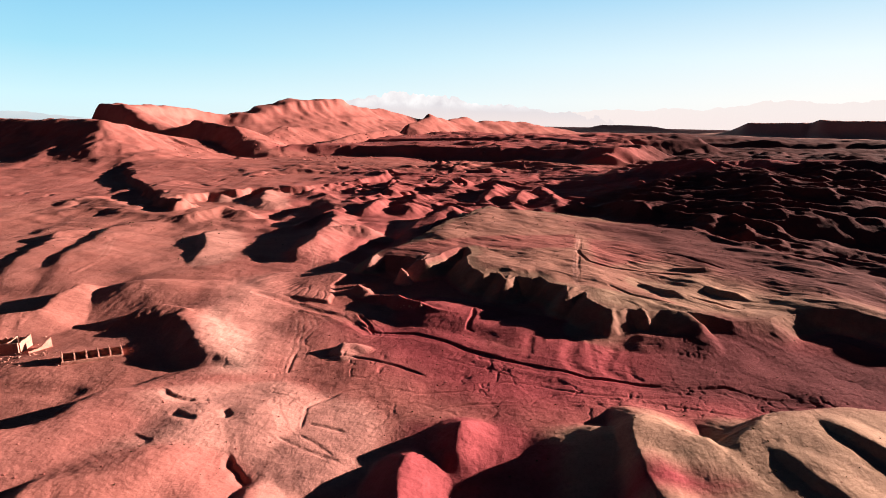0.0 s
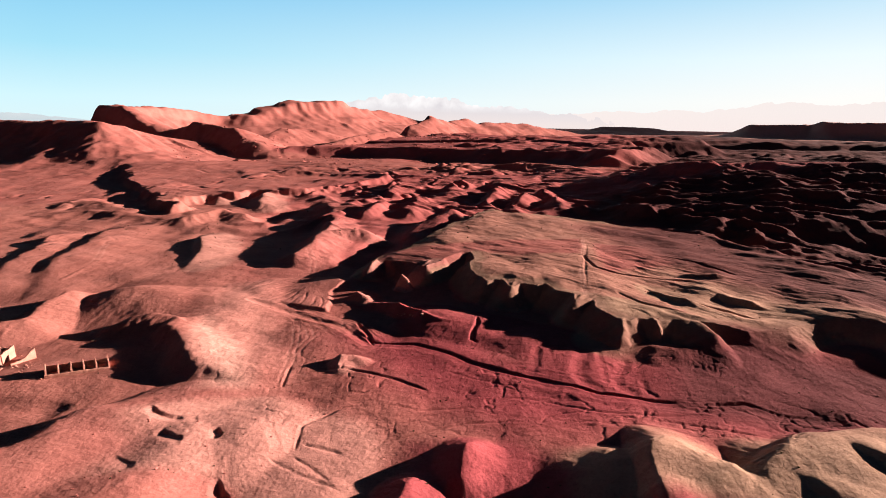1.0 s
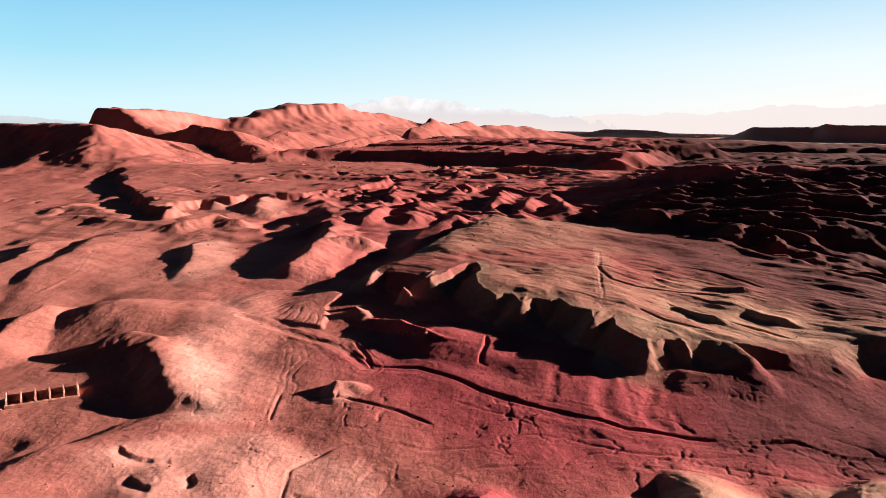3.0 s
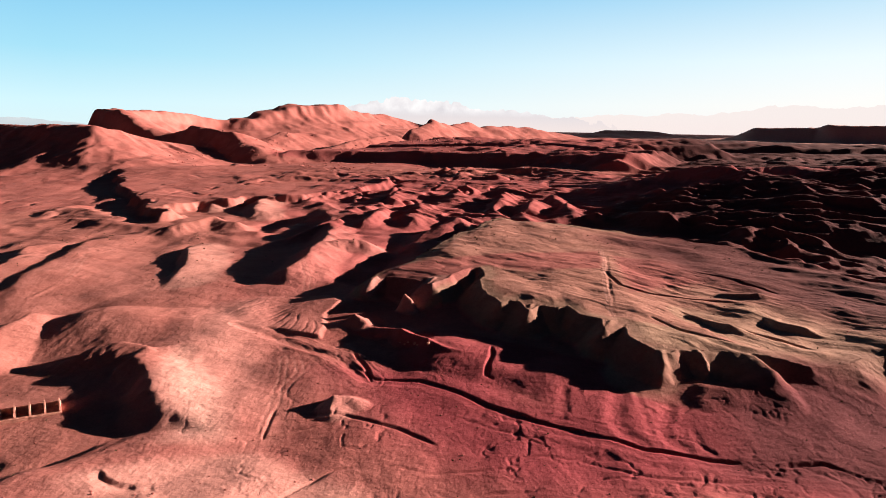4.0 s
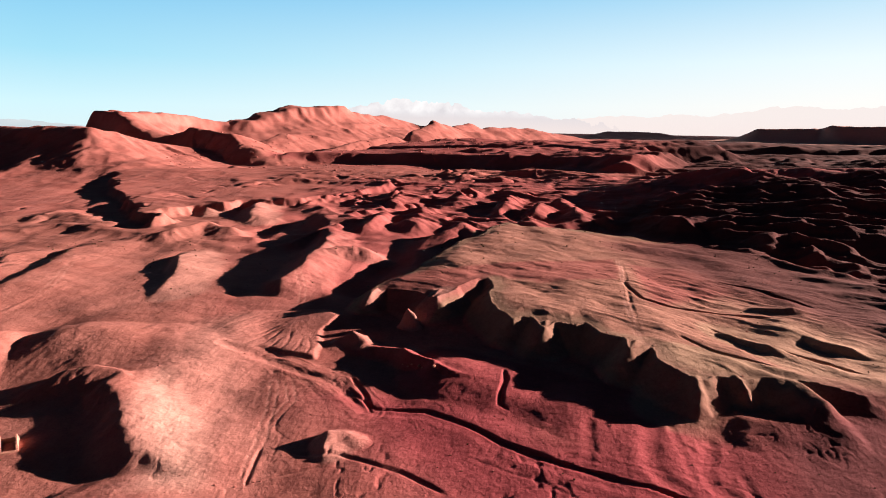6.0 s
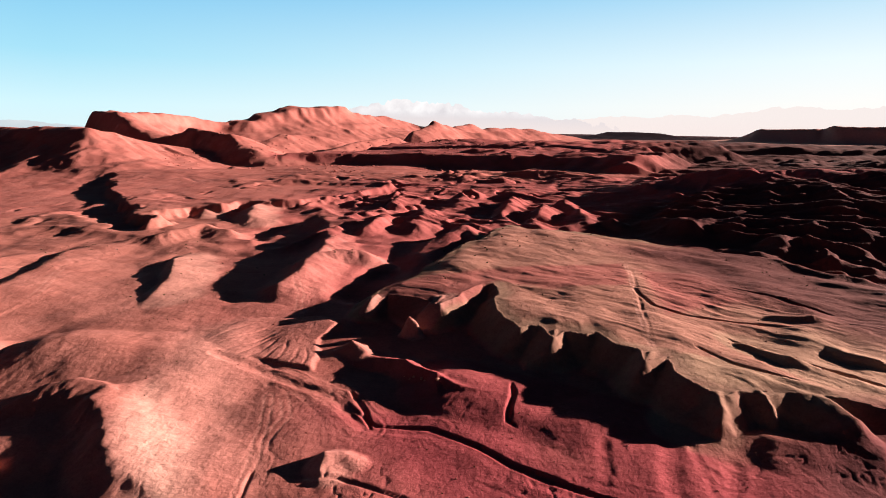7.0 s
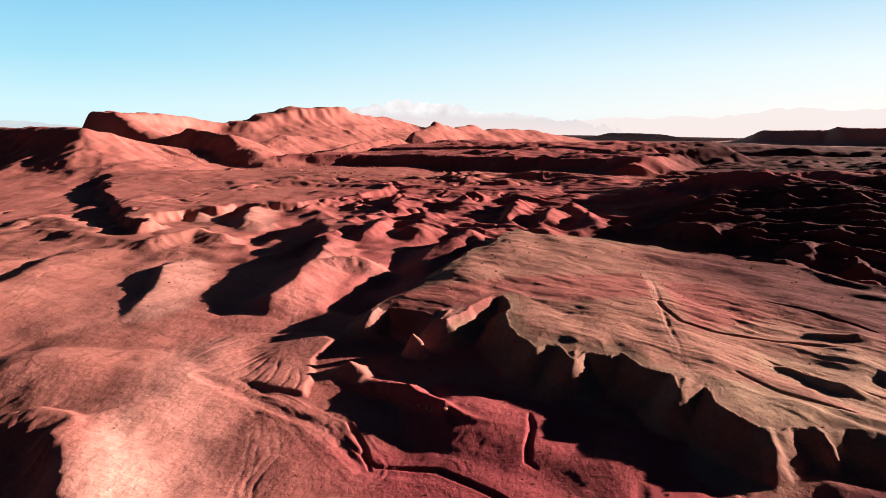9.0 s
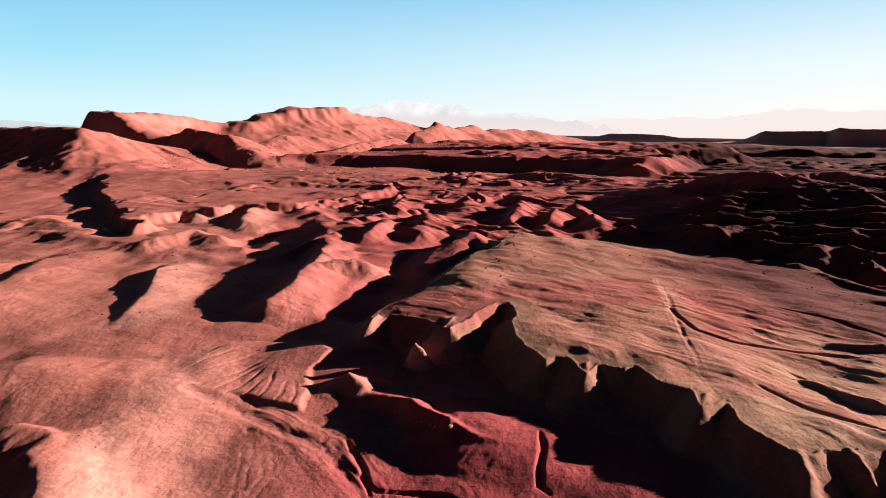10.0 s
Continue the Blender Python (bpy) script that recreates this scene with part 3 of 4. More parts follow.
# broken ground
def patch(cx, cy, rx, ry, turn=0.0):
    c, s = math.cos(radians(turn)), math.sin(radians(turn))
    u, v = ((QX - cx) * c + (QY - cy) * s) / rx, (-(QX - cx) * s + (QY - cy) * c) / ry
    return step(1.0, 0.6, np.hypot(u, v) + 0.25 * fbm(X / 40, Y / 40, 3, 50))


def badlands(cx, cy, rx, ry, high, wave, turn, stretch=2.5, area=0.0, seed=1):
    m = patch(cx, cy, rx, ry, area)
    c, s = math.cos(radians(turn)), math.sin(radians(turn))
    u, v = (WX * c + WY * s) / (wave * stretch), (-WX * s + WY * c) / wave
    H[:] += m * high * (ridged(u, v, 4, seed) + 0.2)
    return m


badlands(215, 375, 140, 90, 5.5, 10, -24, 3.4, 15, 61)
badlands(60, 430, 190, 100, 4.5, 26, -35, 2.4, 0, 63)
badlands(-150, 400, 200, 110, 3, 60, -20, 1.8, 0, 65)
badlands(-260, 680, 330, 110, 1.2, 38, -10, 2.4, 0, 66)
badlands(20, 600, 260, 120, 4, 42, -15, 2.2, 0, 68)
H -= 4.0 * patch(205, 268, 70, 36, -25)
badlands(190, 262, 85, 40, 3.0, 12, -38, 2.6, -25, 75)
badlands(360, 720, 420, 190, 6.5, 26, -8, 6, 0, 67)
badlands(900, 1500, 1100, 650, 5, 60, 8, 7, 0, 69)
badlands(700, 1200, 900, 450, 5, 24, 4, 9, 0, 70)


def channels(area, deep, wave, width, seed):
    """Thin runnels cut by rain, winding over an area."""
    x, y = X + wave * 0.5 * fbm(X / wave, Y / wave, 3, seed + 3), Y + wave * 0.5 * fbm(X / wave, Y / wave, 3, seed + 5)
    n = np.abs(value_noise(x / wave, y / wave, seed))
    H[:] -= area * deep * step(width, width * 0.25, n) * np.clip(0.6 + value_noise(X / (wave * 1.7), Y / (wave * 1.7), seed + 9), 0, 1)


def furrows(cx, cy, rx, ry, deep, wave, turn, stretch, seed):
    """Long shallow furrows on a fan of washed earth."""
    m = patch(cx, cy, rx, ry, turn)
    c, s = math.cos(radians(turn)), math.sin(radians(turn))
    u, v = (WX - cx) * c + (WY - cy) * s, -(WX - cx) * s + (WY - cy) * c
    v = v * (1 + 0.012 * u) + 1.2 * value_noise(u / 12, v / 12, seed + 4)
    H[:] += m * deep * ridged(u / (wave * stretch), v / wave, 3, seed)
    TONE["pale"] += m * 0.15


radius = RR.ravel()
channels(step(420, 300, radius) * np.clip(value_noise(X / 35, Y / 35, 203) + 0.1, 0, 1), 0.12, 16, 0.07, 201)
channels(patch(20, 125, 110, 26, 0), 0.16, 7, 0.10, 211)
badlands(135, 205, 75, 65, 1.0, 22, -42, 1.9, 20, 215)
channels(patch(-230, 620, 420, 260), 1.0, 46, 0.10, 221)
channels(patch(-180, 330, 150, 120), 0.4, 30, 0.10, 225)
channels(patch(60, 560, 260, 200), 3.0, 38, 0.12, 231)
furrows(-54, 201, 20, 15, 0.06, 1.0, 52, 9, 241)
# washes, banks and threads of water
gully([(-113.2, 116.8), (-98.7, 119.1), (-87.7, 117.0)], 5, 0.8)
gully([(-39.8, 248.0), (-33.8, 276.6), (-27.2, 302.3), (-16.0, 334.8), (-7.7, 361.9)], 15, 3.5)
gully([(-45.8, 404.5), (-38.0, 436.2), (-23.3, 448.1)], 14, 3.5)
gully([(-115.6, 341.3), (-110.9, 369.8), (-102.4, 395.4), (-91.1, 404.8)], 14, 3)
WASH = [(-30.6, 168.6), (-25.2, 160.5), (-20.1, 154.9), (-9.1, 154.1), (-4.5, 151.2), (-0.0, 147.9), (6.9, 141.9), (13.4, 137.7), (19.5, 133.9), (25.4, 130.7), (31.2, 128.5), (36.5, 125.4), (42.0, 123.8), (47.4, 122.2), (58.7, 121.1), (68.6, 122.1), (72.9, 119.5), (77.4, 117.6), (85.9, 116.9)]
gully([(x, y - 1.6) for x, y in WASH], 2.4, 0.25)
bank(WASH, 0.85, 0.75)
braids(WASH[:4], 6, 0.16, 0.9)
braids(WASH[8:], 8, 0.13, 1.1)
bank([(-34.9, 137.0), (-24.1, 136.1), (-19.9, 134.7), (-13.0, 132.0), (-8.3, 129.0), (-3.2, 125.6)], 0.81, 0.48)
bank([(-46.4, 124.6), (-40.0, 127.7), (-33.4, 131.1), (-26.0, 132.6)], 0.5, 0.24)
bank([(-28.8, 99.7), (-29.2, 104.7), (-29.8, 108.9), (-27.5, 112.4), (-23.0, 117.2), (-18.1, 118.6)], 0.63, 0.3)
bank([(-16.3, 103.1), (-8.5, 106.2), (-0.2, 110.1), (5.2, 111.9), (12.9, 112.4), (16.0, 115.0)], 0.54, 0.24)
bank([(-14.1, 119.2), (-5.9, 117.3), (3.3, 118.6), (9.2, 120.0)], 0.5, 0.21)
bank([(21.5, 123.5), (27.7, 119.4), (31.7, 117.1), (39.0, 115.4), (47.9, 115.3), (57.7, 117.0)], 0.63, 0.3)
bank([(43.9, 113.6), (51.0, 112.4), (58.4, 110.1), (67.4, 107.7), (76.0, 106.7)], 0.72, 0.36)
bank([(27.2, 113.1), (37.5, 111.2), (48.1, 108.4), (54.7, 105.3)], 0.54, 0.24)
bank([(-0.1, 137.3), (6.4, 133.4), (12.7, 131.0), (19.4, 125.2)], 0.5, 0.21)
bank([(8.0, 120.4), (15.6, 124.0), (22.5, 122.6)], 0.5, 0.24)
bank([(-28.0, 102.4), (-23.8, 101.1), (-19.5, 99.3)], 0.63, 0.36)
bank([(62.8, 122.3), (69.8, 116.4), (77.6, 114.7)], 0.54, 0.27)
gully([(38.3, 149.4), (35.1, 140.0), (33.4, 134.4), (33.9, 130.1), (37.0, 127.0)], 2.99, 0.45)
gully([(41.7, 147.9), (39.7, 136.0), (39.4, 128.8), (39.5, 126.4)], 1.38, 0.17)
gully([(47.1, 141.9), (43.0, 134.8), (42.0, 128.9), (44.5, 125.7)], 2.53, 0.35)
gully([(48.4, 131.1), (48.0, 126.7), (48.9, 124.5)], 1.38, 0.2)
gully([(24.8, 148.8), (24.1, 141.0), (21.7, 135.3)], 1.84, 0.25)
ROUGH_WASH = [(49.5, 113.8), (60.1, 113.2), (71.3, 113.6), (82.2, 112.1)]
braids(ROUGH_WASH, 9, 0.16, 0.8)
channels(patch(70, 112, 45, 9, -4), 0.25, 4, 0.14, 261)
# threads of the fan below the ridge
plateau([(-76.3, 197.5), (-71.2, 193.2), (-66.4, 188.8), (-61.1, 186.6), (-56.0, 184.7), (-49.2, 183.8), (-41.0, 182.4), (-41.5, 190.0), (-44.0, 200.0), (-40.0, 214.0), (-47.0, 219.5), (-56.7, 218.5), (-66.3, 215.5), (-71.5, 210.2), (-74.5, 203.3)], 0.9, 1.6, pale=.12)
FAN = (((-73.8, 194.5), (-71.1, 202.9), (-65.3, 211.6), (-57.8, 218.1)), ((-71.0, 191.7), (-66.3, 198.8), (-60.8, 207.9), (-52.3, 216.2)),
       ((-66.9, 187.9), (-61.5, 194.0), (-56.5, 204.3), (-49.0, 210.2)), ((-62.2, 185.7), (-59.3, 191.8), (-56.9, 199.0), (-53.2, 203.3)),
       ((-59.0, 184.3), (-56.5, 188.0), (-55.2, 194.1), (-54.6, 200.7)), ((-54.7, 183.3), (-53.3, 186.6), (-52.8, 193.2)),
       ((-50.7, 182.8), (-50.0, 186.6), (-50.5, 192.6), (-51.9, 199.1)), ((-46.6, 182.3), (-46.0, 186.7), (-47.0, 193.3)), ((-42.7, 181.8), (-43.0, 186.7), (-44.6, 192.1)))
for line in FAN:
    bank(line, 0.5, 0.22)
gully([(-67.2, 186.0), (-58.3, 181.6), (-50.3, 177.4), (-43.0, 173.7), (-35.7, 168.8), (-29.9, 163.4), (-22.8, 153.8)], 2.6, 0.45)
braids([(-50.3, 178.2), (-43.0, 174.5), (-35.7, 169.4), (-29.9, 163.9), (-22.8, 153.8)], 7, 0.22, 0.9)
bank([(-28.5, 170.5), (-26.0, 166.0), (-23.4, 161.0), (-20.7, 152.9)], 0.9, 0.9)
bank([(9.6, 173.0), (9.2, 168.0), (8.3, 162.8), (6.7, 156.9), (8.8, 154.0)], 0.9, 0.9)
# rain cuts and small ledges on the near hill
ledge([(-53.7, 108.0), (-58.8, 109.4), (-63.0, 112.6)], 0.55)
ledge([(-49.0, 99.2), (-52.5, 100.7), (-56.1, 103.7)], 0.5)
ledge([(-43.3, 100.8), (-45.2, 105.0)], 0.6)
ledge([(-33.5, 83.0), (-37.4, 88.1), (-40.0, 91.0)], 0.8)
ledge([(-30.6, 99.0), (-34.0, 105.8), (-39.2, 112.1)], 0.12)
ledge([(-53.8, 90.4), (-55.0, 91.4), (-59.7, 95.2)], 0.25)
bank([(-33.5, 97.2), (-26.0, 92.6), (-18.1, 89.0)], 0.6, 0.22)
bank([(-29.0, 98.2), (-24.0, 94.2), (-20.5, 91.0)], 0.5, 0.25)
outcrop([(-154.8, 241.5), (-141.6, 251.7)], 0.96, 0.4)
outcrop([(-152.2, 214.2), (-153.2, 229.5)], 0.96, 0.4)
# tracks and the field path
track([(-40.1, 126.6), (-41.0, 132.5), (-41.8, 143.0), (-42.9, 152.7), (-47.0, 167.1)], 0.25, 0.9)
bank([(-39.7, 126.6), (-40.5, 131.4), (-40.9, 139.6)], 0.4, 0.4)
track([(-153.8, 235.5), (-156.7, 243.5), (-173.0, 280.1), (-197.1, 307.0), (-205.5, 323.1), (-223.6, 355.1), (-242.3, 378.4)], 0.25, 1.0)
track([(-56.2, 224.5), (-59.1, 240.4), (-65.7, 256.2), (-66.0, 283.8), (-62.6, 303.3), (-66.8, 340.1), (-80.2, 380.6), (-98.3, 435.0)], 0.3, 1)
track([(66.5, 269.1), (65.1, 263.9), (56.3, 229.5), (50.5, 206.8), (47.0, 189.4), (45.3, 178.2), (45.9, 174.5)], 0.45, 0.5)
bank([(67.8, 269.2), (66.4, 263.9), (57.6, 229.5), (51.8, 206.8), (48.3, 189.4)], 0.5, 0.3)
bank([(58.5, 236.0), (56.9, 229.6), (57.8, 215.4), (63.2, 208.7), (72.2, 205.9), (81.9, 202.7), (96.0, 198.0)], 1.1, 0.9)
bank([(69.0, 194.0), (74.1, 184.0), (78.0, 178.9), (84.0, 173.1), (96.0, 166.0)], 1.6, 1.2)
bank([(57.0, 184.0), (62.3, 174.7), (66.0, 171.5), (74.0, 165.0)], 1.0, 0.8)
bank([(92.0, 240.0), (100.2, 232.2), (104.1, 222.6), (113.2, 211.2)], 1.4, 1.0)
track([(-43.7, 167.1), (-39.5, 157.2), (-40.9, 146.7)], 0.25, 0.9)
# earths by outline; some outlines hold shade, sunlight or haze as colour
ground_tone([(-95.0, 92.0), (-81.2, 109.5), (-69.2, 112.1), (-57.0, 97.0), (-62.0, 86.0), (-70.0, 74.0)], 5, pale=0, red=.1, dark=.12)
ground_tone([(-420.0, 40.0), (-40.0, 40.0), (-62.0, 110.0), (-75.0, 180.0), (-92.0, 240.0), (-110.0, 300.0), (-160.0, 420.0), (-420.0, 420.0)], 22, tan=.14)
# lit hill: brightness of the sun-facing slope, put into a paler colour
ground_tone([(-54.0, 131.0), (-72.0, 155.0), (-78.0, 175.0), (-82.0, 200.0), (-72.0, 214.0), (-64.0, 190.0), (-52.0, 168.0), (-45.0, 142.0)], 9, pale=.34, red=0)
ground_tone([(-55.7, 125.3), (-60.1, 136.9), (-71.2, 152.7), (-72.9, 166.0), (-55.5, 145.5), (-48.2, 125.3)], 5, pale=1, red=0)
ground_tone([(-60.0, 235.0), (330.0, 235.0), (420.0, 480.0), (330.0, 640.0), (-100.0, 640.0), (-120.0, 420.0)], 45, red=.5)
ground_tone([(-24.7, 166.4), (9.3, 167.0), (18.8, 149.3), (126.3, 146.0), (153.8, 136.2), (126.0, 108.6), (97.9, 109.3), (61.9, 104.2), (45.4, 108.1), (14.0, 104.7), (-12.2, 126.7), (-32.9, 159.4)], 14, red=.95, tan=0, pale=0)
# right-hand wash: darker red earth, with grazing shade put into the colour
ground_tone([(59.0, 146.2), (86.4, 155.8), (103.9, 148.2), (150.3, 132.8), (127.2, 109.8), (76.5, 108.5), (48.5, 117.0)], 9, red=.9, tan=0, dark=.74)
ground_tone([(-7.7, 103.7), (13.9, 104.2), (23.4, 92.4), (19.6, 74.3), (-11.7, 73.7)], 4, red=.9, tan=0)
ground_tone([(27.5, 77.3), (37.2, 84.0), (43.4, 82.0), (50.1, 77.8), (26.4, 73.2)], 4, red=1, tan=0)
ground_tone([(-26.1, 243.3), (11.7, 257.2), (65.5, 268.9), (56.1, 235.3), (25.9, 230.9), (13.3, 238.3), (-10.8, 208.9), (-29.8, 218.2)], 2, name='plateau/field', red=.5, tan=.2)
ground_tone([(69.4, 260.6), (96.4, 252.3), (95.7, 227.3), (59.1, 208.1)], 3, name='plateau/field', red=.62, tan=.2)
ground_tone([(150.0, 300.0), (330.0, 320.0), (420.0, 480.0), (330.0, 640.0), (180.0, 560.0), (60.0, 430.0)], 30, red=.6)
ground_tone([(-190.0, 900.0), (400.0, 620.0), (560.0, 1150.0), (-80.0, 1250.0)], 60, red=.5)
# far plain: darker ground, with its terraces' shade put into the colour
ground_tone([(230.0, 640.0), (330.0, 560.0), (700.0, 500.0), (2400.0, 1500.0), (2400.0, 3300.0), (900.0, 2600.0), (500.0, 1300.0), (300.0, 900.0)], 70, dark=.88, red=0)
# plateau's right end: darker earth, with shaded hollows put into the colour
ground_tone([(72.0, 300.0), (88.0, 235.0), (104.0, 195.0), (165.0, 140.0), (290.0, 190.0), (270.0, 300.0), (150.0, 310.0)], 16, red=.45, tan=.2, dark=.75)
# right mesa: lightening by distant haze, put into a paler colour
ground_tone([(1150.0, 2750.0), (1250.0, 2350.0), (1600.0, 2150.0), (2500.0, 2000.0), (2500.0, 2900.0)], 40, dark=0, pale=.8, red=0)
# badlands: the black shade below the ridge, put into the colour
ground_tone([(120.0, 300.0), (240.0, 255.0), (400.0, 380.0), (380.0, 480.0), (230.0, 440.0), (120.0, 420.0), (70.0, 360.0)], 22, dark=.85)

Z = BASE + H
near_amount = 1 / (1 + (RR.ravel() / 500) ** 2)
Z += near_amount * (0.15 * fbm(X / 9, Y / 9, 5, 70) + 0.045 * ridged(X / 3.5, Y / 3.5, 3, 71) * np.clip(0.5 + fbm(X / 30, Y / 30, 2, 72), 0, 1) + 0.8 * fbm(X / 45, Y / 45, 3, 74) + 0.55 * fbm(X / 19, Y / 19, 2, 76)) + 2.5 * step(300, 900, RR.ravel()) * (1 - step(2500, 4000, RR.ravel())) * (fbm(X / 120, Y / 120, 5, 78) + 0.32 * step(-60, 60, X) * fbm(X / 28, Y / 28, 4, 79))
Z *= 1 - step(3600, 4500, RR.ravel())


def eased(z, passes):
    """Softens the sheet along its rings and spokes."""
    g = z.reshape(SHAPE)
    for _ in range(passes):
        g = (np.roll(g, 1, 1) + 2 * g + np.roll(g, -1, 1)) / 4
        g = np.vstack([g[:1], (g[:-2] + 2 * g[1:-1] + g[2:]) / 4, g[-1:]])
    return g.ravel()


def runnels(z, first, last, wave, deep):
    """Rain cuts that run straight down the slopes, between two distances, deeper where the land is steeper."""
    g = eased(z, 3).reshape(SHAPE)
    by_ring = np.gradient(g, radii, axis=0)
    by_turn = np.gradient(g, np.radians(spread), axis=1) / RR
    gx, gy = by_ring * np.sin(A) + by_turn * np.cos(A), by_ring * np.cos(A) - by_turn * np.sin(A)
    steep = np.hypot(gx, gy) + 1e-4
    gx, gy = gx / steep, gy / steep
    far = RR.ravel()
    amount = step(first * 0.75, first * 1.15, far) * step(last * 1.15, last * 0.75, far) * (np.abs(np.degrees(A.ravel())) < 49)
    on = np.flatnonzero(amount > 0.01)
    x, y, total, reach = X[on].copy(), Y[on].copy(), np.zeros(len(on)), 9
    for _ in range(reach):
        total += value_noise(x / wave, y / wave, 401) + 0.5 * value_noise(x / wave * 2.1, y / wave * 2.1, 402)
        i = np.clip(np.interp(np.hypot(x, y), radii, np.arange(len(radii))) + 0.5, 0, len(radii) - 1).astype(int)
        j = np.clip(np.interp(np.degrees(np.arctan2(x, y)), spread, np.arange(len(spread))) + 0.5, 0, len(spread) - 1).astype(int)
        x -= 0.6 * wave * gx[i, j]
        y -= 0.6 * wave * gy[i, j]
    cut = np.clip(np.abs(total / reach) * 3.2, 0, 1.2)
    out = np.zeros_like(z)
    out[on] = deep * amount[on] * (cut - 0.5) * np.clip(steep.ravel()[on] / 0.3, 0.0, 1.2)
    return out


Z = Z + runnels(Z, 600, 3300, 20, 1.3)
Z = Z + runnels(Z, 330, 800, 5.5, 0.5)
Z = Z + runnels(Z, 60, 330, 1.3, 0.025)
far_amount = step(180, 420, RR.ravel())
Z = Z * (1 - far_amount) + eased(Z, 2) * far_amount
rows, cols = SHAPE
index = np.arange(rows * cols).reshape(rows, cols)
QUADS = np.stack([index[:-1], np.roll(index[:-1], -1, 1), np.roll(index[1:], -1, 1), index[1:]], -1).reshape(-1, 4)
CO = np.stack([X, Y, Z], -1)
diag = np.cross(CO[QUADS[:, 2]] - CO[QUADS[:, 0]], CO[QUADS[:, 3]] - CO[QUADS[:, 1]])
NORMAL = np.zeros_like(CO)
for k in range(4):
    for axis in range(3):
        NORMAL[:, axis] += np.bincount(QUADS[:, k], diag[:, axis], len(CO))
NORMAL *= np.sign(NORMAL[:, 2:3]) / np.linalg.norm(NORMAL, axis=1, keepdims=True)
FLIP = diag[:, 2].mean() < 0


def sheet(name, chosen, material):
    """The chosen faces of the land as one mesh, shaded as the whole sheet is."""
    quads = QUADS[chosen]
    if FLIP:
        quads = quads[:, ::-1]
    used, local = np.unique(quads, return_inverse=True)
    local = local.reshape(quads.shape)
    me = bpy.data.meshes.new(name)
    me.vertices.add(len(used))
    me.vertices.foreach_set("co", CO[used].astype(np.float32).ravel())
    me.loops.add(local.size)
    me.loops.foreach_set("vertex_index", local.ravel().astype(np.int32))
    me.polygons.add(len(local))
    me.polygons.foreach_set("loop_start", np.arange(0, local.size, 4, dtype=np.int32))
    me.update(calc_edges=True)
    me.polygons.foreach_set("use_smooth", np.ones(len(local), bool))
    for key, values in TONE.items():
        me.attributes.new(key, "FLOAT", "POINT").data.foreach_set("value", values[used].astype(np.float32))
    me.normals_split_custom_set_from_vertices(NORMAL[used].astype(np.float32))
    me.materials.append(material)
    return new(name, me)


FACE_LABEL = LABEL[QUADS].min(1)
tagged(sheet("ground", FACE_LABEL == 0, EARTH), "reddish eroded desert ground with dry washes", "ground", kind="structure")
HILLS = {
    "knoll": ("hill", "rounded tan clay knoll with a red foot", "hill"),
    "tan_hill": ("hill", "tan clay hill furrowed by rills", "hill"),
    "round_hill": ("hill", "smooth orange earth hill with soft slopes", "hill"),
    "lit_hill": ("hill", "pink earth hill beside the ruins, sunlit slope coloured paler", "hill"),
    "hillock": ("hillock", "small pale hillock alone in the dry wash", "hill"),
    "pyramid_hill": ("hill", "small pointed red marl hill in the valley", "hill"),
    "track_ridge": ("ridge", "pale earth ridge with a vehicle track", "ridge"),
    "plateau": ("plateau", "flat tan plateau with striped bedding and ragged scarp", "plateau"),
    "dark_ridge": ("ridge", "dark red ridge above broken badlands", "ridge"),
    "front_hill": ("hill", "broad red hill with a shaded flank", "hill"),
    "second_hill": ("hill", "red hill with a dark shaded crest", "hill"),
    "left_mesa": ("mesa", "flat-topped red mesa with a steep dark end", "mesa"),
    "middle_mesa": ("mesa", "flat-topped red mesa ringed by cliffs", "mesa"),
    "right_mesa": ("mesa", "long dark flat-topped mesa on the plain", "mesa"),
}
PIECES = {"plateau/scarp": ("scarp", "ragged shaded scarp below the rim"), "plateau/field": ("field", "flat reddish field beside a path")}
made = {}
for number, key in enumerate(NAMES, 1):
    chosen = FACE_LABEL == number
    if not chosen.any():
        continue
    if key in PIECES:
        piece = tagged(sheet(PIECES[key][0], chosen, EARTH), PIECES[key][1])
        piece.parent = made[key.split("/")[0]]
    else:
        kind_name, label, category = HILLS[key]
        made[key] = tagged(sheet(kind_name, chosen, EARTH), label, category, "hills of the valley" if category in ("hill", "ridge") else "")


# ---------------------------------------------------------------- sky and far mountains
def sky_arc(name, radius, material):
    """The low sky ahead, as far round as the view reaches; it falls off towards the sun's side."""
    bm = bmesh.new()
    bearings = [-58 + 102 * k / 120 for k in range(121)]
    rows = []
    for k in range(25):
        row = []
        for b in bearings:
            top = 1120 - 330 * max(0.0, (b - 12) / 32) ** 1.2
            row.append(bm.verts.new((radius * math.sin(radians(b)), radius * math.cos(radians(b)), -80 + (top + 80) * k / 24)))
        rows.append(row)
    for lo, hi in zip(rows, rows[1:]):
        for k in range(120):
            bm.faces.new((lo[k], hi[k], hi[k + 1], lo[k + 1]))
    me = bpy.data.meshes.new(name)
    bm.to_mesh(me)
    bm.free()
    me.materials.append(material)
    return new(name, me)


tagged(sky_arc("backdrop", 4600, sky_glow()), "pale blue evening sky, white at the horizon", "sky", kind="structure")


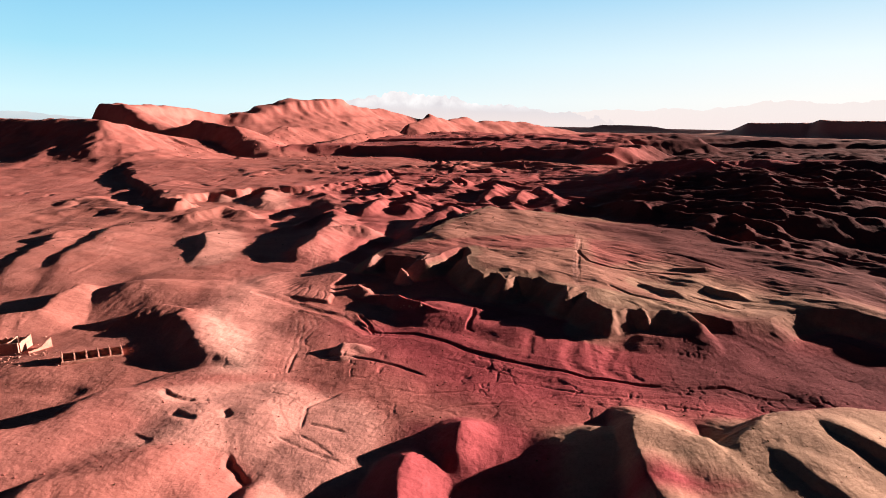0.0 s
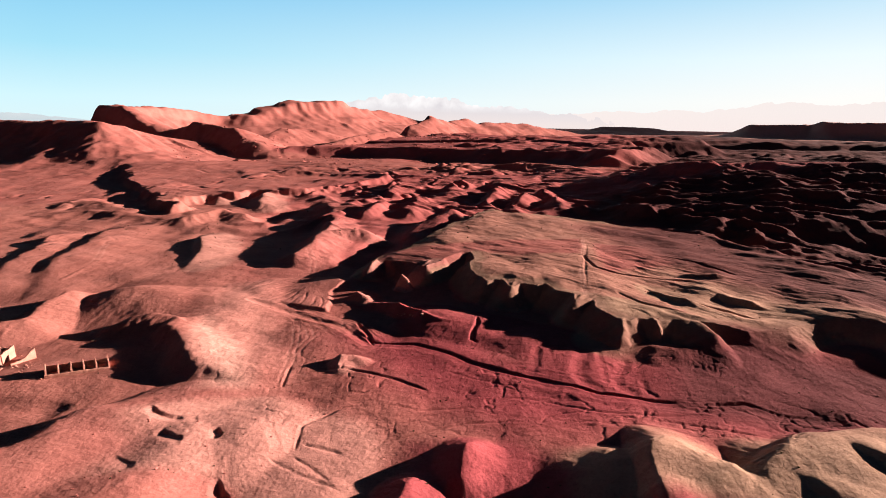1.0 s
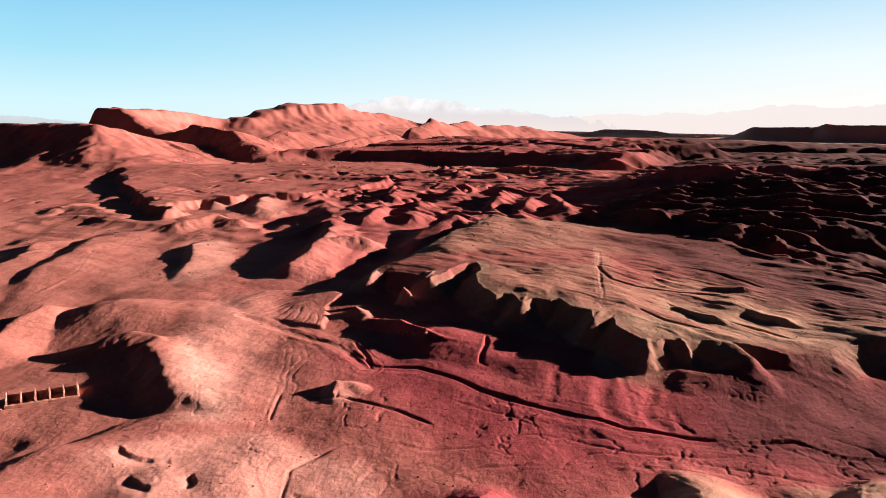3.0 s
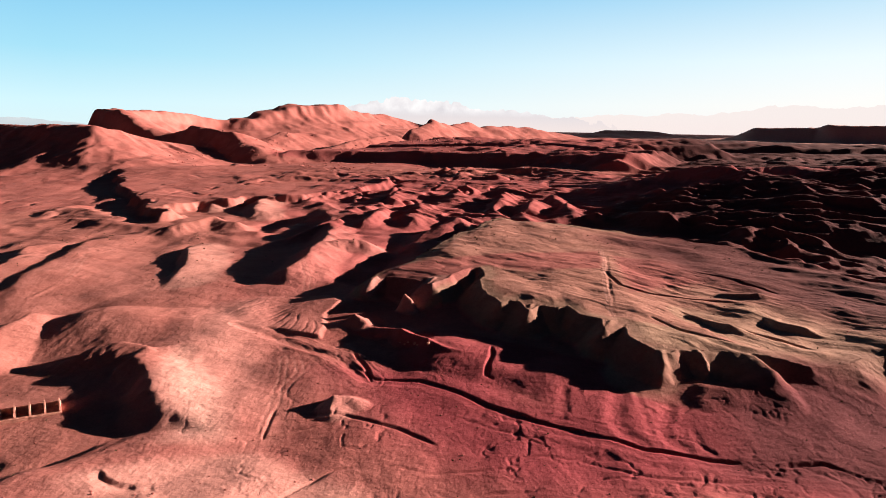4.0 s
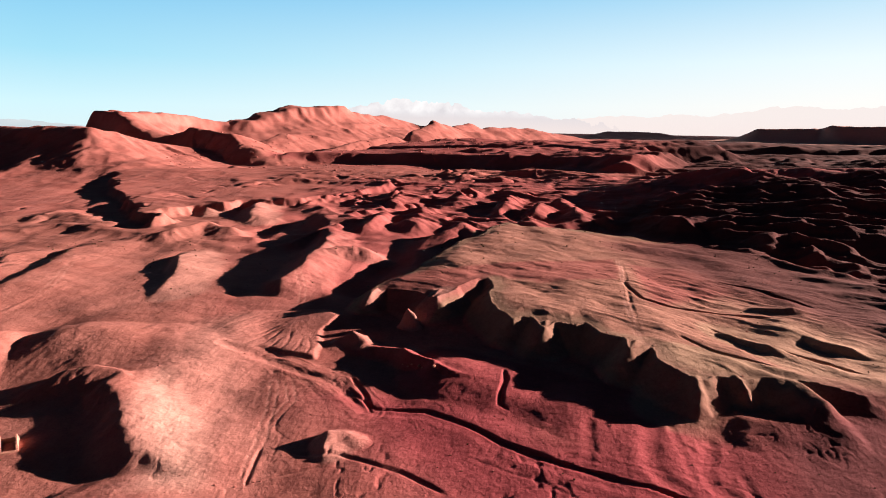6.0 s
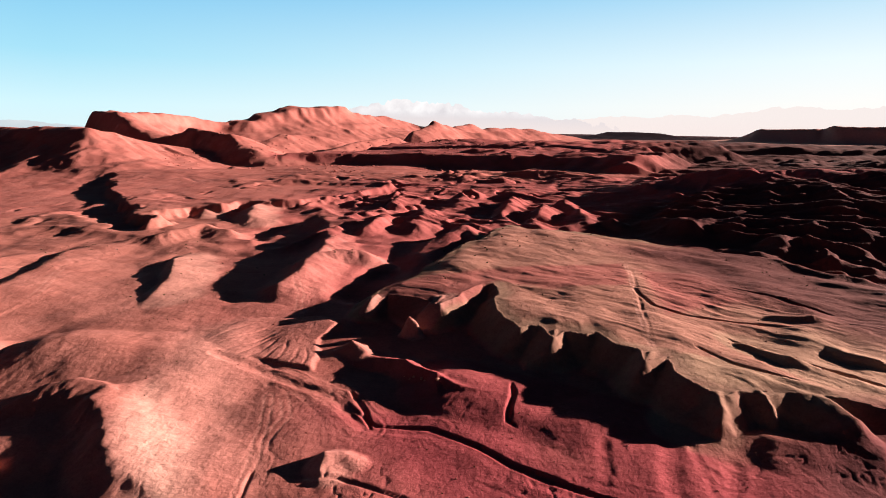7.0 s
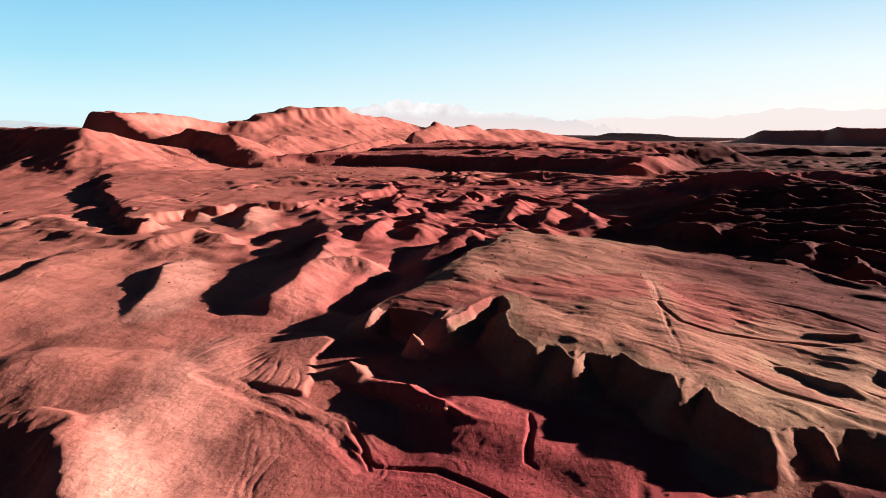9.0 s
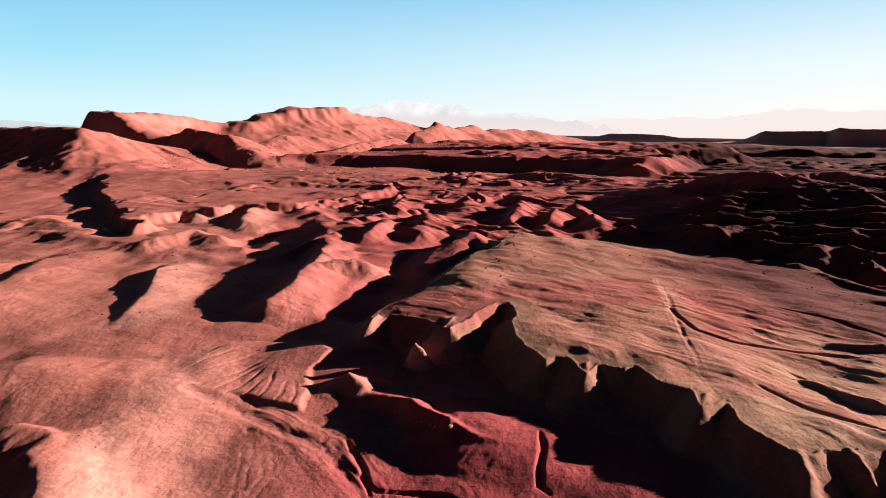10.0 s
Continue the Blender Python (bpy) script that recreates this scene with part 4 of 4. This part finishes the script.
def range_of_peaks(name, profile, distance, rough, material, label, seed):
    """A far range: a strip of slopes under a jagged crest. profile: bearing in degrees and height in metres."""
    bearing, tall = np.array(profile).T
    a = np.linspace(bearing[0], bearing[-1], 500)
    crest = np.interp(a, bearing, tall) * (1 + rough * fbm(a * 1.3, a * 0 + seed, 5, seed)) + 14 * rough * fbm(a * 5, a * 0 + seed, 4, seed + 7)
    verts, depth = [], 14
    for k in range(depth):
        t = k / (depth - 1)
        r = distance - 260 * (1 - t)
        z = -20 + (crest + 20) * (t**1.3) * (1 + 0.25 * (1 - t) * fbm(a * 2.5, a * 0 + 3 * t, 4, seed + 3))
        verts += [(r * math.sin(radians(b)), r * math.cos(radians(b)), h) for b, h in zip(a, z)]
    count = len(a)
    faces = [(k * count + i, k * count + i + 1, (k + 1) * count + i + 1, (k + 1) * count + i) for k in range(depth - 1) for i in range(count - 1)]
    me = bpy.data.meshes.new(name)
    me.from_pydata(verts, [], faces)
    me.materials.append(material)
    return tagged(new(name, me), label, "mountains", kind="structure")


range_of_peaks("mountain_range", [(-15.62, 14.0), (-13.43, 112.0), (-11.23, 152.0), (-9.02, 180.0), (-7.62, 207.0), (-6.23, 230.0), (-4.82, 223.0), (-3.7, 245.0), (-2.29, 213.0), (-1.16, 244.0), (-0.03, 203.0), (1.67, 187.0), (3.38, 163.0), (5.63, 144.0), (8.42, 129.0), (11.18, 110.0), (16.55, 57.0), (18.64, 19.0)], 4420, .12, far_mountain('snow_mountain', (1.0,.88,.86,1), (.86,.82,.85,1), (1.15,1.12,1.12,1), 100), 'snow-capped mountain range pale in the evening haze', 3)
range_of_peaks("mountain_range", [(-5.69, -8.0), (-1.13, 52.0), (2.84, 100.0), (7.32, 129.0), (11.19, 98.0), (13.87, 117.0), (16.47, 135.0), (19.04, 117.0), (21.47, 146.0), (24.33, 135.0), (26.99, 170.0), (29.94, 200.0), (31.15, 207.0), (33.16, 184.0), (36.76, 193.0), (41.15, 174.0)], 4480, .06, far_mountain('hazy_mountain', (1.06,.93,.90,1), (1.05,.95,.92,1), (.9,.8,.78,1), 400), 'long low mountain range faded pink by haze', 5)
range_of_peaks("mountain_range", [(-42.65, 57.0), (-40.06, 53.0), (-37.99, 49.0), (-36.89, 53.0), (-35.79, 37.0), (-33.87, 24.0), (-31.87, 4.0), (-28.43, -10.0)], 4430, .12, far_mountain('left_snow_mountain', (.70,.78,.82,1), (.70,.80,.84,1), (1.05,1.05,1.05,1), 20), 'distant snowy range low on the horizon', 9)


# ---------------------------------------------------------------- ruins
def ground_at(x, y):
    """The height of the land at a place."""
    k = np.argmin((X - x) ** 2 + (Y - y) ** 2)
    return float(Z[k])


def adobe():
    m, n, l, bsdf = shader("adobe")
    where = n.new("ShaderNodeTexCoord").outputs["Object"]
    col = mixed(n, l, noisy(n, l, where, 0.8, 5), (0.50, 0.235, 0.185, 1), (0.42, 0.18, 0.14, 1))
    col = mixed(n, l, times(n, l, noisy(n, l, where, 4.0, 6, 0.7, 0.5, 0.75), 0.6), col, (0.30, 0.13, 0.09, 1))
    l.new(col, bsdf.inputs["Base Color"])
    bump = n.new("ShaderNodeBump")
    bump.inputs["Strength"].default_value, bump.inputs["Distance"].default_value = 0.6, 0.08
    l.new(noisy(n, l, where, 5.0, 6), bump.inputs["Height"])
    l.new(bump.outputs[0], bsdf.inputs["Normal"])
    return m


ADOBE = adobe()


def part(name, bm, material, parent, label=""):
    me = bpy.data.meshes.new(name)
    bmesh.ops.recalc_face_normals(bm, faces=bm.faces)
    bm.to_mesh(me)
    bm.free()
    me.materials.append(material)
    ob = new(name, me)
    ob.parent = parent
    return tagged(ob, label)


def worn_wall(a, b, high_a, high_b, thick, seed, ragged=0.25):
    """A mud wall from a to b on the ground plane, thicker at the foot, its top broken and worn."""
    r = random.Random(seed)
    bm = bmesh.new()
    ax, ay = a
    bx, by = b
    length = math.hypot(bx - ax, by - ay)
    ux, uy = (bx - ax) / length, (by - ay) / length
    steps = max(4, int(length / 0.6))
    rings = []
    for k in range(steps + 1):
        t = k / steps
        x, y = ax + (bx - ax) * t, ay + (by - ay) * t
        h = max(0.25, (high_a + (high_b - high_a) * t) * (1 + r.uniform(-ragged, ragged * 0.4)))
        ring = []
        for side, w in ((-1, 0.5 * thick), (-1, 0.46 * thick), (-1, 0.30 * thick), (1, 0.30 * thick), (1, 0.46 * thick), (1, 0.5 * thick)):
            z = {0.5 * thick: -0.8, 0.46 * thick: h * 0.82, 0.30 * thick: h}[w]
            j = r.uniform(-0.04, 0.04)
            ring.append(bm.verts.new((x - uy * side * (w + j), y + ux * side * (w + j), z)))
        rings.append(ring)
    for p, q in zip(rings, rings[1:]):
        for k in range(6):
            bm.faces.new((p[k], p[(k + 1) % 6], q[(k + 1) % 6], q[k]))
    bm.faces.new(rings[0])
    bm.faces.new(rings[-1])
    return bm


def base_empty(name, x, y, turn, label, category, group=""):
    ob = new(name)
    ob.empty_display_size = 0.5
    x, y = settled(x, y)
    ob.matrix_basis = pose(x, y, ground_at(x, y), 0, 0, turn)
    return tagged(ob, label, category, group)


def room_row(x, y, turn):
    """A roofless row of five small rooms: a back wall, cross walls and a low front."""
    row = base_empty("ruined_building", x, y, turn, "roofless mud-brick building with a row of five rooms", "ruin", "ruins")
    long, deep, rooms = 14.2, 4.2, 5
    part("back_wall", worn_wall((-1.2, deep), (long - 0.8, deep), 1.7, 1.9, 0.5, 1, 0.12), ADOBE, row)
    part("front_wall", worn_wall((-0.3, 0), (long + 0.2, 0), 0.9, 1.0, 0.6, 2, 0.1), ADOBE, row, "low crumbled front wall")
    for k in range(rooms + 1):
        at = long * k / rooms
        part("cross_wall", worn_wall((at, 0.25), (at - 1.0, deep - 0.25), 2.2, 2.5, 0.4, 3 + k, 0.08), ADOBE, row)
    return row


def ruined_house(x, y, turn):
    house = base_empty("ruined_building", x, y, turn, "ruined mud-brick house with one tall broken end wall", "ruin", "ruins")
    part("front_wall", worn_wall((-9, 0), (0, 0), 3.0, 3.1, 0.55, 11, 0.06), ADOBE, house)
    part("back_wall", worn_wall((-9, 6), (0, 6), 2.2, 3.2, 0.55, 12), ADOBE, house)
    part("end_wall", worn_wall((0, 0.3), (0.2, 5.7), 2.9, 3.6, 0.6, 13, 0.08), ADOBE, house, "tall broken end wall")
    part("end_wall", worn_wall((-9, 0.3), (-9, 5.7), 3.0, 2.4, 0.55, 14), ADOBE, house)
    part("inner_wall", worn_wall((-4, 2.0), (-3.2, 5.7), 2.4, 3.2, 0.5, 15, 0.1), ADOBE, house)
    return house


room_row(-99.4, 131.6, 22)
ruined_house(-116.8, 139.3, 8)
stub = base_empty("ruined_wall", -112.0, 141.5, 62, "lone pointed fragment of a mud-brick wall", "ruin", "ruins")
part("wall", worn_wall((0, 0), (2.6, 0), 1.2, 3.2, 0.6, 21, 0.1), ADOBE, stub)
part("footing", worn_wall((-3.5, 0.2), (0, 0), 0.5, 1.0, 0.6, 22), ADOBE, stub)


def stones(name, spots, low, high, material, label, seed):
    """Loose stones, each a rough lump half sunk in the ground."""
    r = random.Random(seed)
    verts, faces = [], []
    for x, y, scale in spots:
        x, y = settled(x, y)
        size = r.uniform(low, high) * scale
        z = ground_at(x, y)
        m = 7
        start = len(verts)
        for level, (w, h) in enumerate(((1.0, -0.3), (0.95, 0.35), (0.5, 0.75))):
            for k in range(m):
                a = 2 * math.pi * (k + 0.3 * level) / m
                q = size * w * r.uniform(0.75, 1.2)
                verts.append((x + q * math.cos(a), y + q * math.sin(a), z + size * h * r.uniform(0.8, 1.2)))
        for level in range(2):
            for k in range(m):
                a0, a1 = start + level * m + k, start + level * m + (k + 1) % m
                faces.append((a0, a1, a1 + m, a0 + m))
        faces.append(tuple(start + 2 * m + k for k in range(m)))
    me = bpy.data.meshes.new(name)
    me.from_pydata(verts, [], faces)
    me.materials.append(material)
    return tagged(new(name, me), label, "stones", kind="stuff")


rng = random.Random(4)
spots = [(-110 + rng.gauss(-8, 9), 138 + rng.gauss(-1, 4), 1) for _ in range(90)]
stones("rubble", spots, 0.12, 0.35, ADOBE, "fallen mud-brick rubble round the ruins", 5)


# ---------------------------------------------------------------- stones and scrub
def scrub_material():
    m, n, l, bsdf = shader("dry_scrub")
    where = n.new("ShaderNodeTexCoord").outputs["Object"]
    l.new(mixed(n, l, noisy(n, l, where, 6.0), (0.05, 0.04, 0.025, 1), (0.11, 0.085, 0.045, 1)), bsdf.inputs["Base Color"])
    return m


def height_near(xs, ys):
    """Heights of the land at many places, by the ring and spoke that each lies on."""
    grid = Z.reshape(SHAPE)
    r, a = np.hypot(xs, ys), np.degrees(np.arctan2(xs, ys))
    i = np.clip(np.interp(r, radii, np.arange(len(radii))), 0, len(radii) - 1.001)
    j = np.clip(np.interp(a, spread, np.arange(len(spread))), 0, len(spread) - 1.001)
    i0, j0 = i.astype(int), j.astype(int)
    u, v = i - i0, j - j0
    return (grid[i0, j0] * (1 - u) * (1 - v) + grid[i0 + 1, j0] * u * (1 - v) + grid[i0, j0 + 1] * (1 - u) * v + grid[i0 + 1, j0 + 1] * u * v)


def scattered(name, count, box, low, high, material, label, category, seed, leafy=False, thin=0.0):
    """Many small lumps or tufts spread unevenly over a stretch of land, as one mesh."""
    g = np.random.default_rng(seed)
    xs, ys = g.uniform(box[0], box[2], count * 3), g.uniform(box[1], box[3], count * 3)
    keep = fbm(xs / 25, ys / 25, 3, seed) + g.uniform(-0.6, 0.6, count * 3) > thin
    xs, ys = xs[keep][:count], ys[keep][:count]
    zs = height_near(xs, ys)
    verts, faces = [], []
    for x, y, z in zip(xs, ys, zs):
        size = low + (high - low) * g.random() ** 2.5
        start, m = len(verts), 6
        if leafy:
            for k in range(9):
                t, lean = g.uniform(0, 6.28), g.uniform(0.2, 0.9)
                bx, by = x + size * 0.3 * math.cos(t), y + size * 0.3 * math.sin(t)
                tip = (x + size * lean * math.cos(t), y + size * lean * math.sin(t), z + size * g.uniform(0.4, 0.9))
                q = 0.22 * size
                k0 = len(verts)
                verts += [(bx - q * math.sin(t), by + q * math.cos(t), z - 0.05), (bx + q * math.sin(t), by - q * math.cos(t), z - 0.05), tip, (x, y, z + size * 0.35)]
                faces += [(k0, k0 + 1, k0 + 2), (k0 + 1, k0 + 3, k0 + 2), (k0 + 3, k0, k0 + 2)]
            continue
        for level, (w, h) in enumerate(((1.0, -0.35), (0.9, 0.3), (0.45, 0.65))):
            for k in range(m):
                a = 2 * math.pi * (k + 0.4 * level) / m
                q = size * w * g.uniform(0.7, 1.2)
                verts.append((x + q * math.cos(a), y + q * math.sin(a), z + size * h * g.uniform(0.75, 1.2)))
        for level in range(2):
            for k in range(m):
                p, r = start + level * m + k, start + level * m + (k + 1) % m
                faces.append((p, r, r + m, p + m))
        faces.append(tuple(start + 2 * m + k for k in range(m)))
    me = bpy.data.meshes.new(name)
    me.from_pydata(verts, [], faces)
    me.materials.append(material)
    return tagged(new(name, me), label, category, kind="stuff")


SCRUB = scrub_material()
CREST = (-16.9, 177.1, -8.3, 171.6)
crest_spots = [(CREST[0] + t * (CREST[2] - CREST[0]) + rng.gauss(0, 0.5), CREST[1] + t * (CREST[3] - CREST[1]) + rng.gauss(0, 0.5), 1) for t in (0.05, 0.2, 0.3, 0.55, 0.7, 0.95)]
stones("stones", crest_spots, 0.25, 0.55, ADOBE, "few pale boulders on the crest of the red hill", 31)
scattered("boulders", 900, (-420, 760, 60, 1250), 0.6, 2.4, EARTH, "reddish boulders strewn over the far hills", "boulders", 309, thin=0.1)
scattered("stones", 900, (-130, 75, 120, 240), 0.08, 0.30, EARTH, "loose reddish stones strewn over the wash", "stones", 301, thin=0.4)
scattered("scrub", 700, (-150, 75, 130, 260), 0.1, 0.34, SCRUB, "low dry scrub tufts dotting the ground", "scrub", 305, leafy=True, thin=0.3)
scattered("scrub", 350, (-260, 240, 200, 420), 0.3, 0.8, SCRUB, "dark dry scrub on the middle slopes", "scrub", 307, leafy=True, thin=0.3)
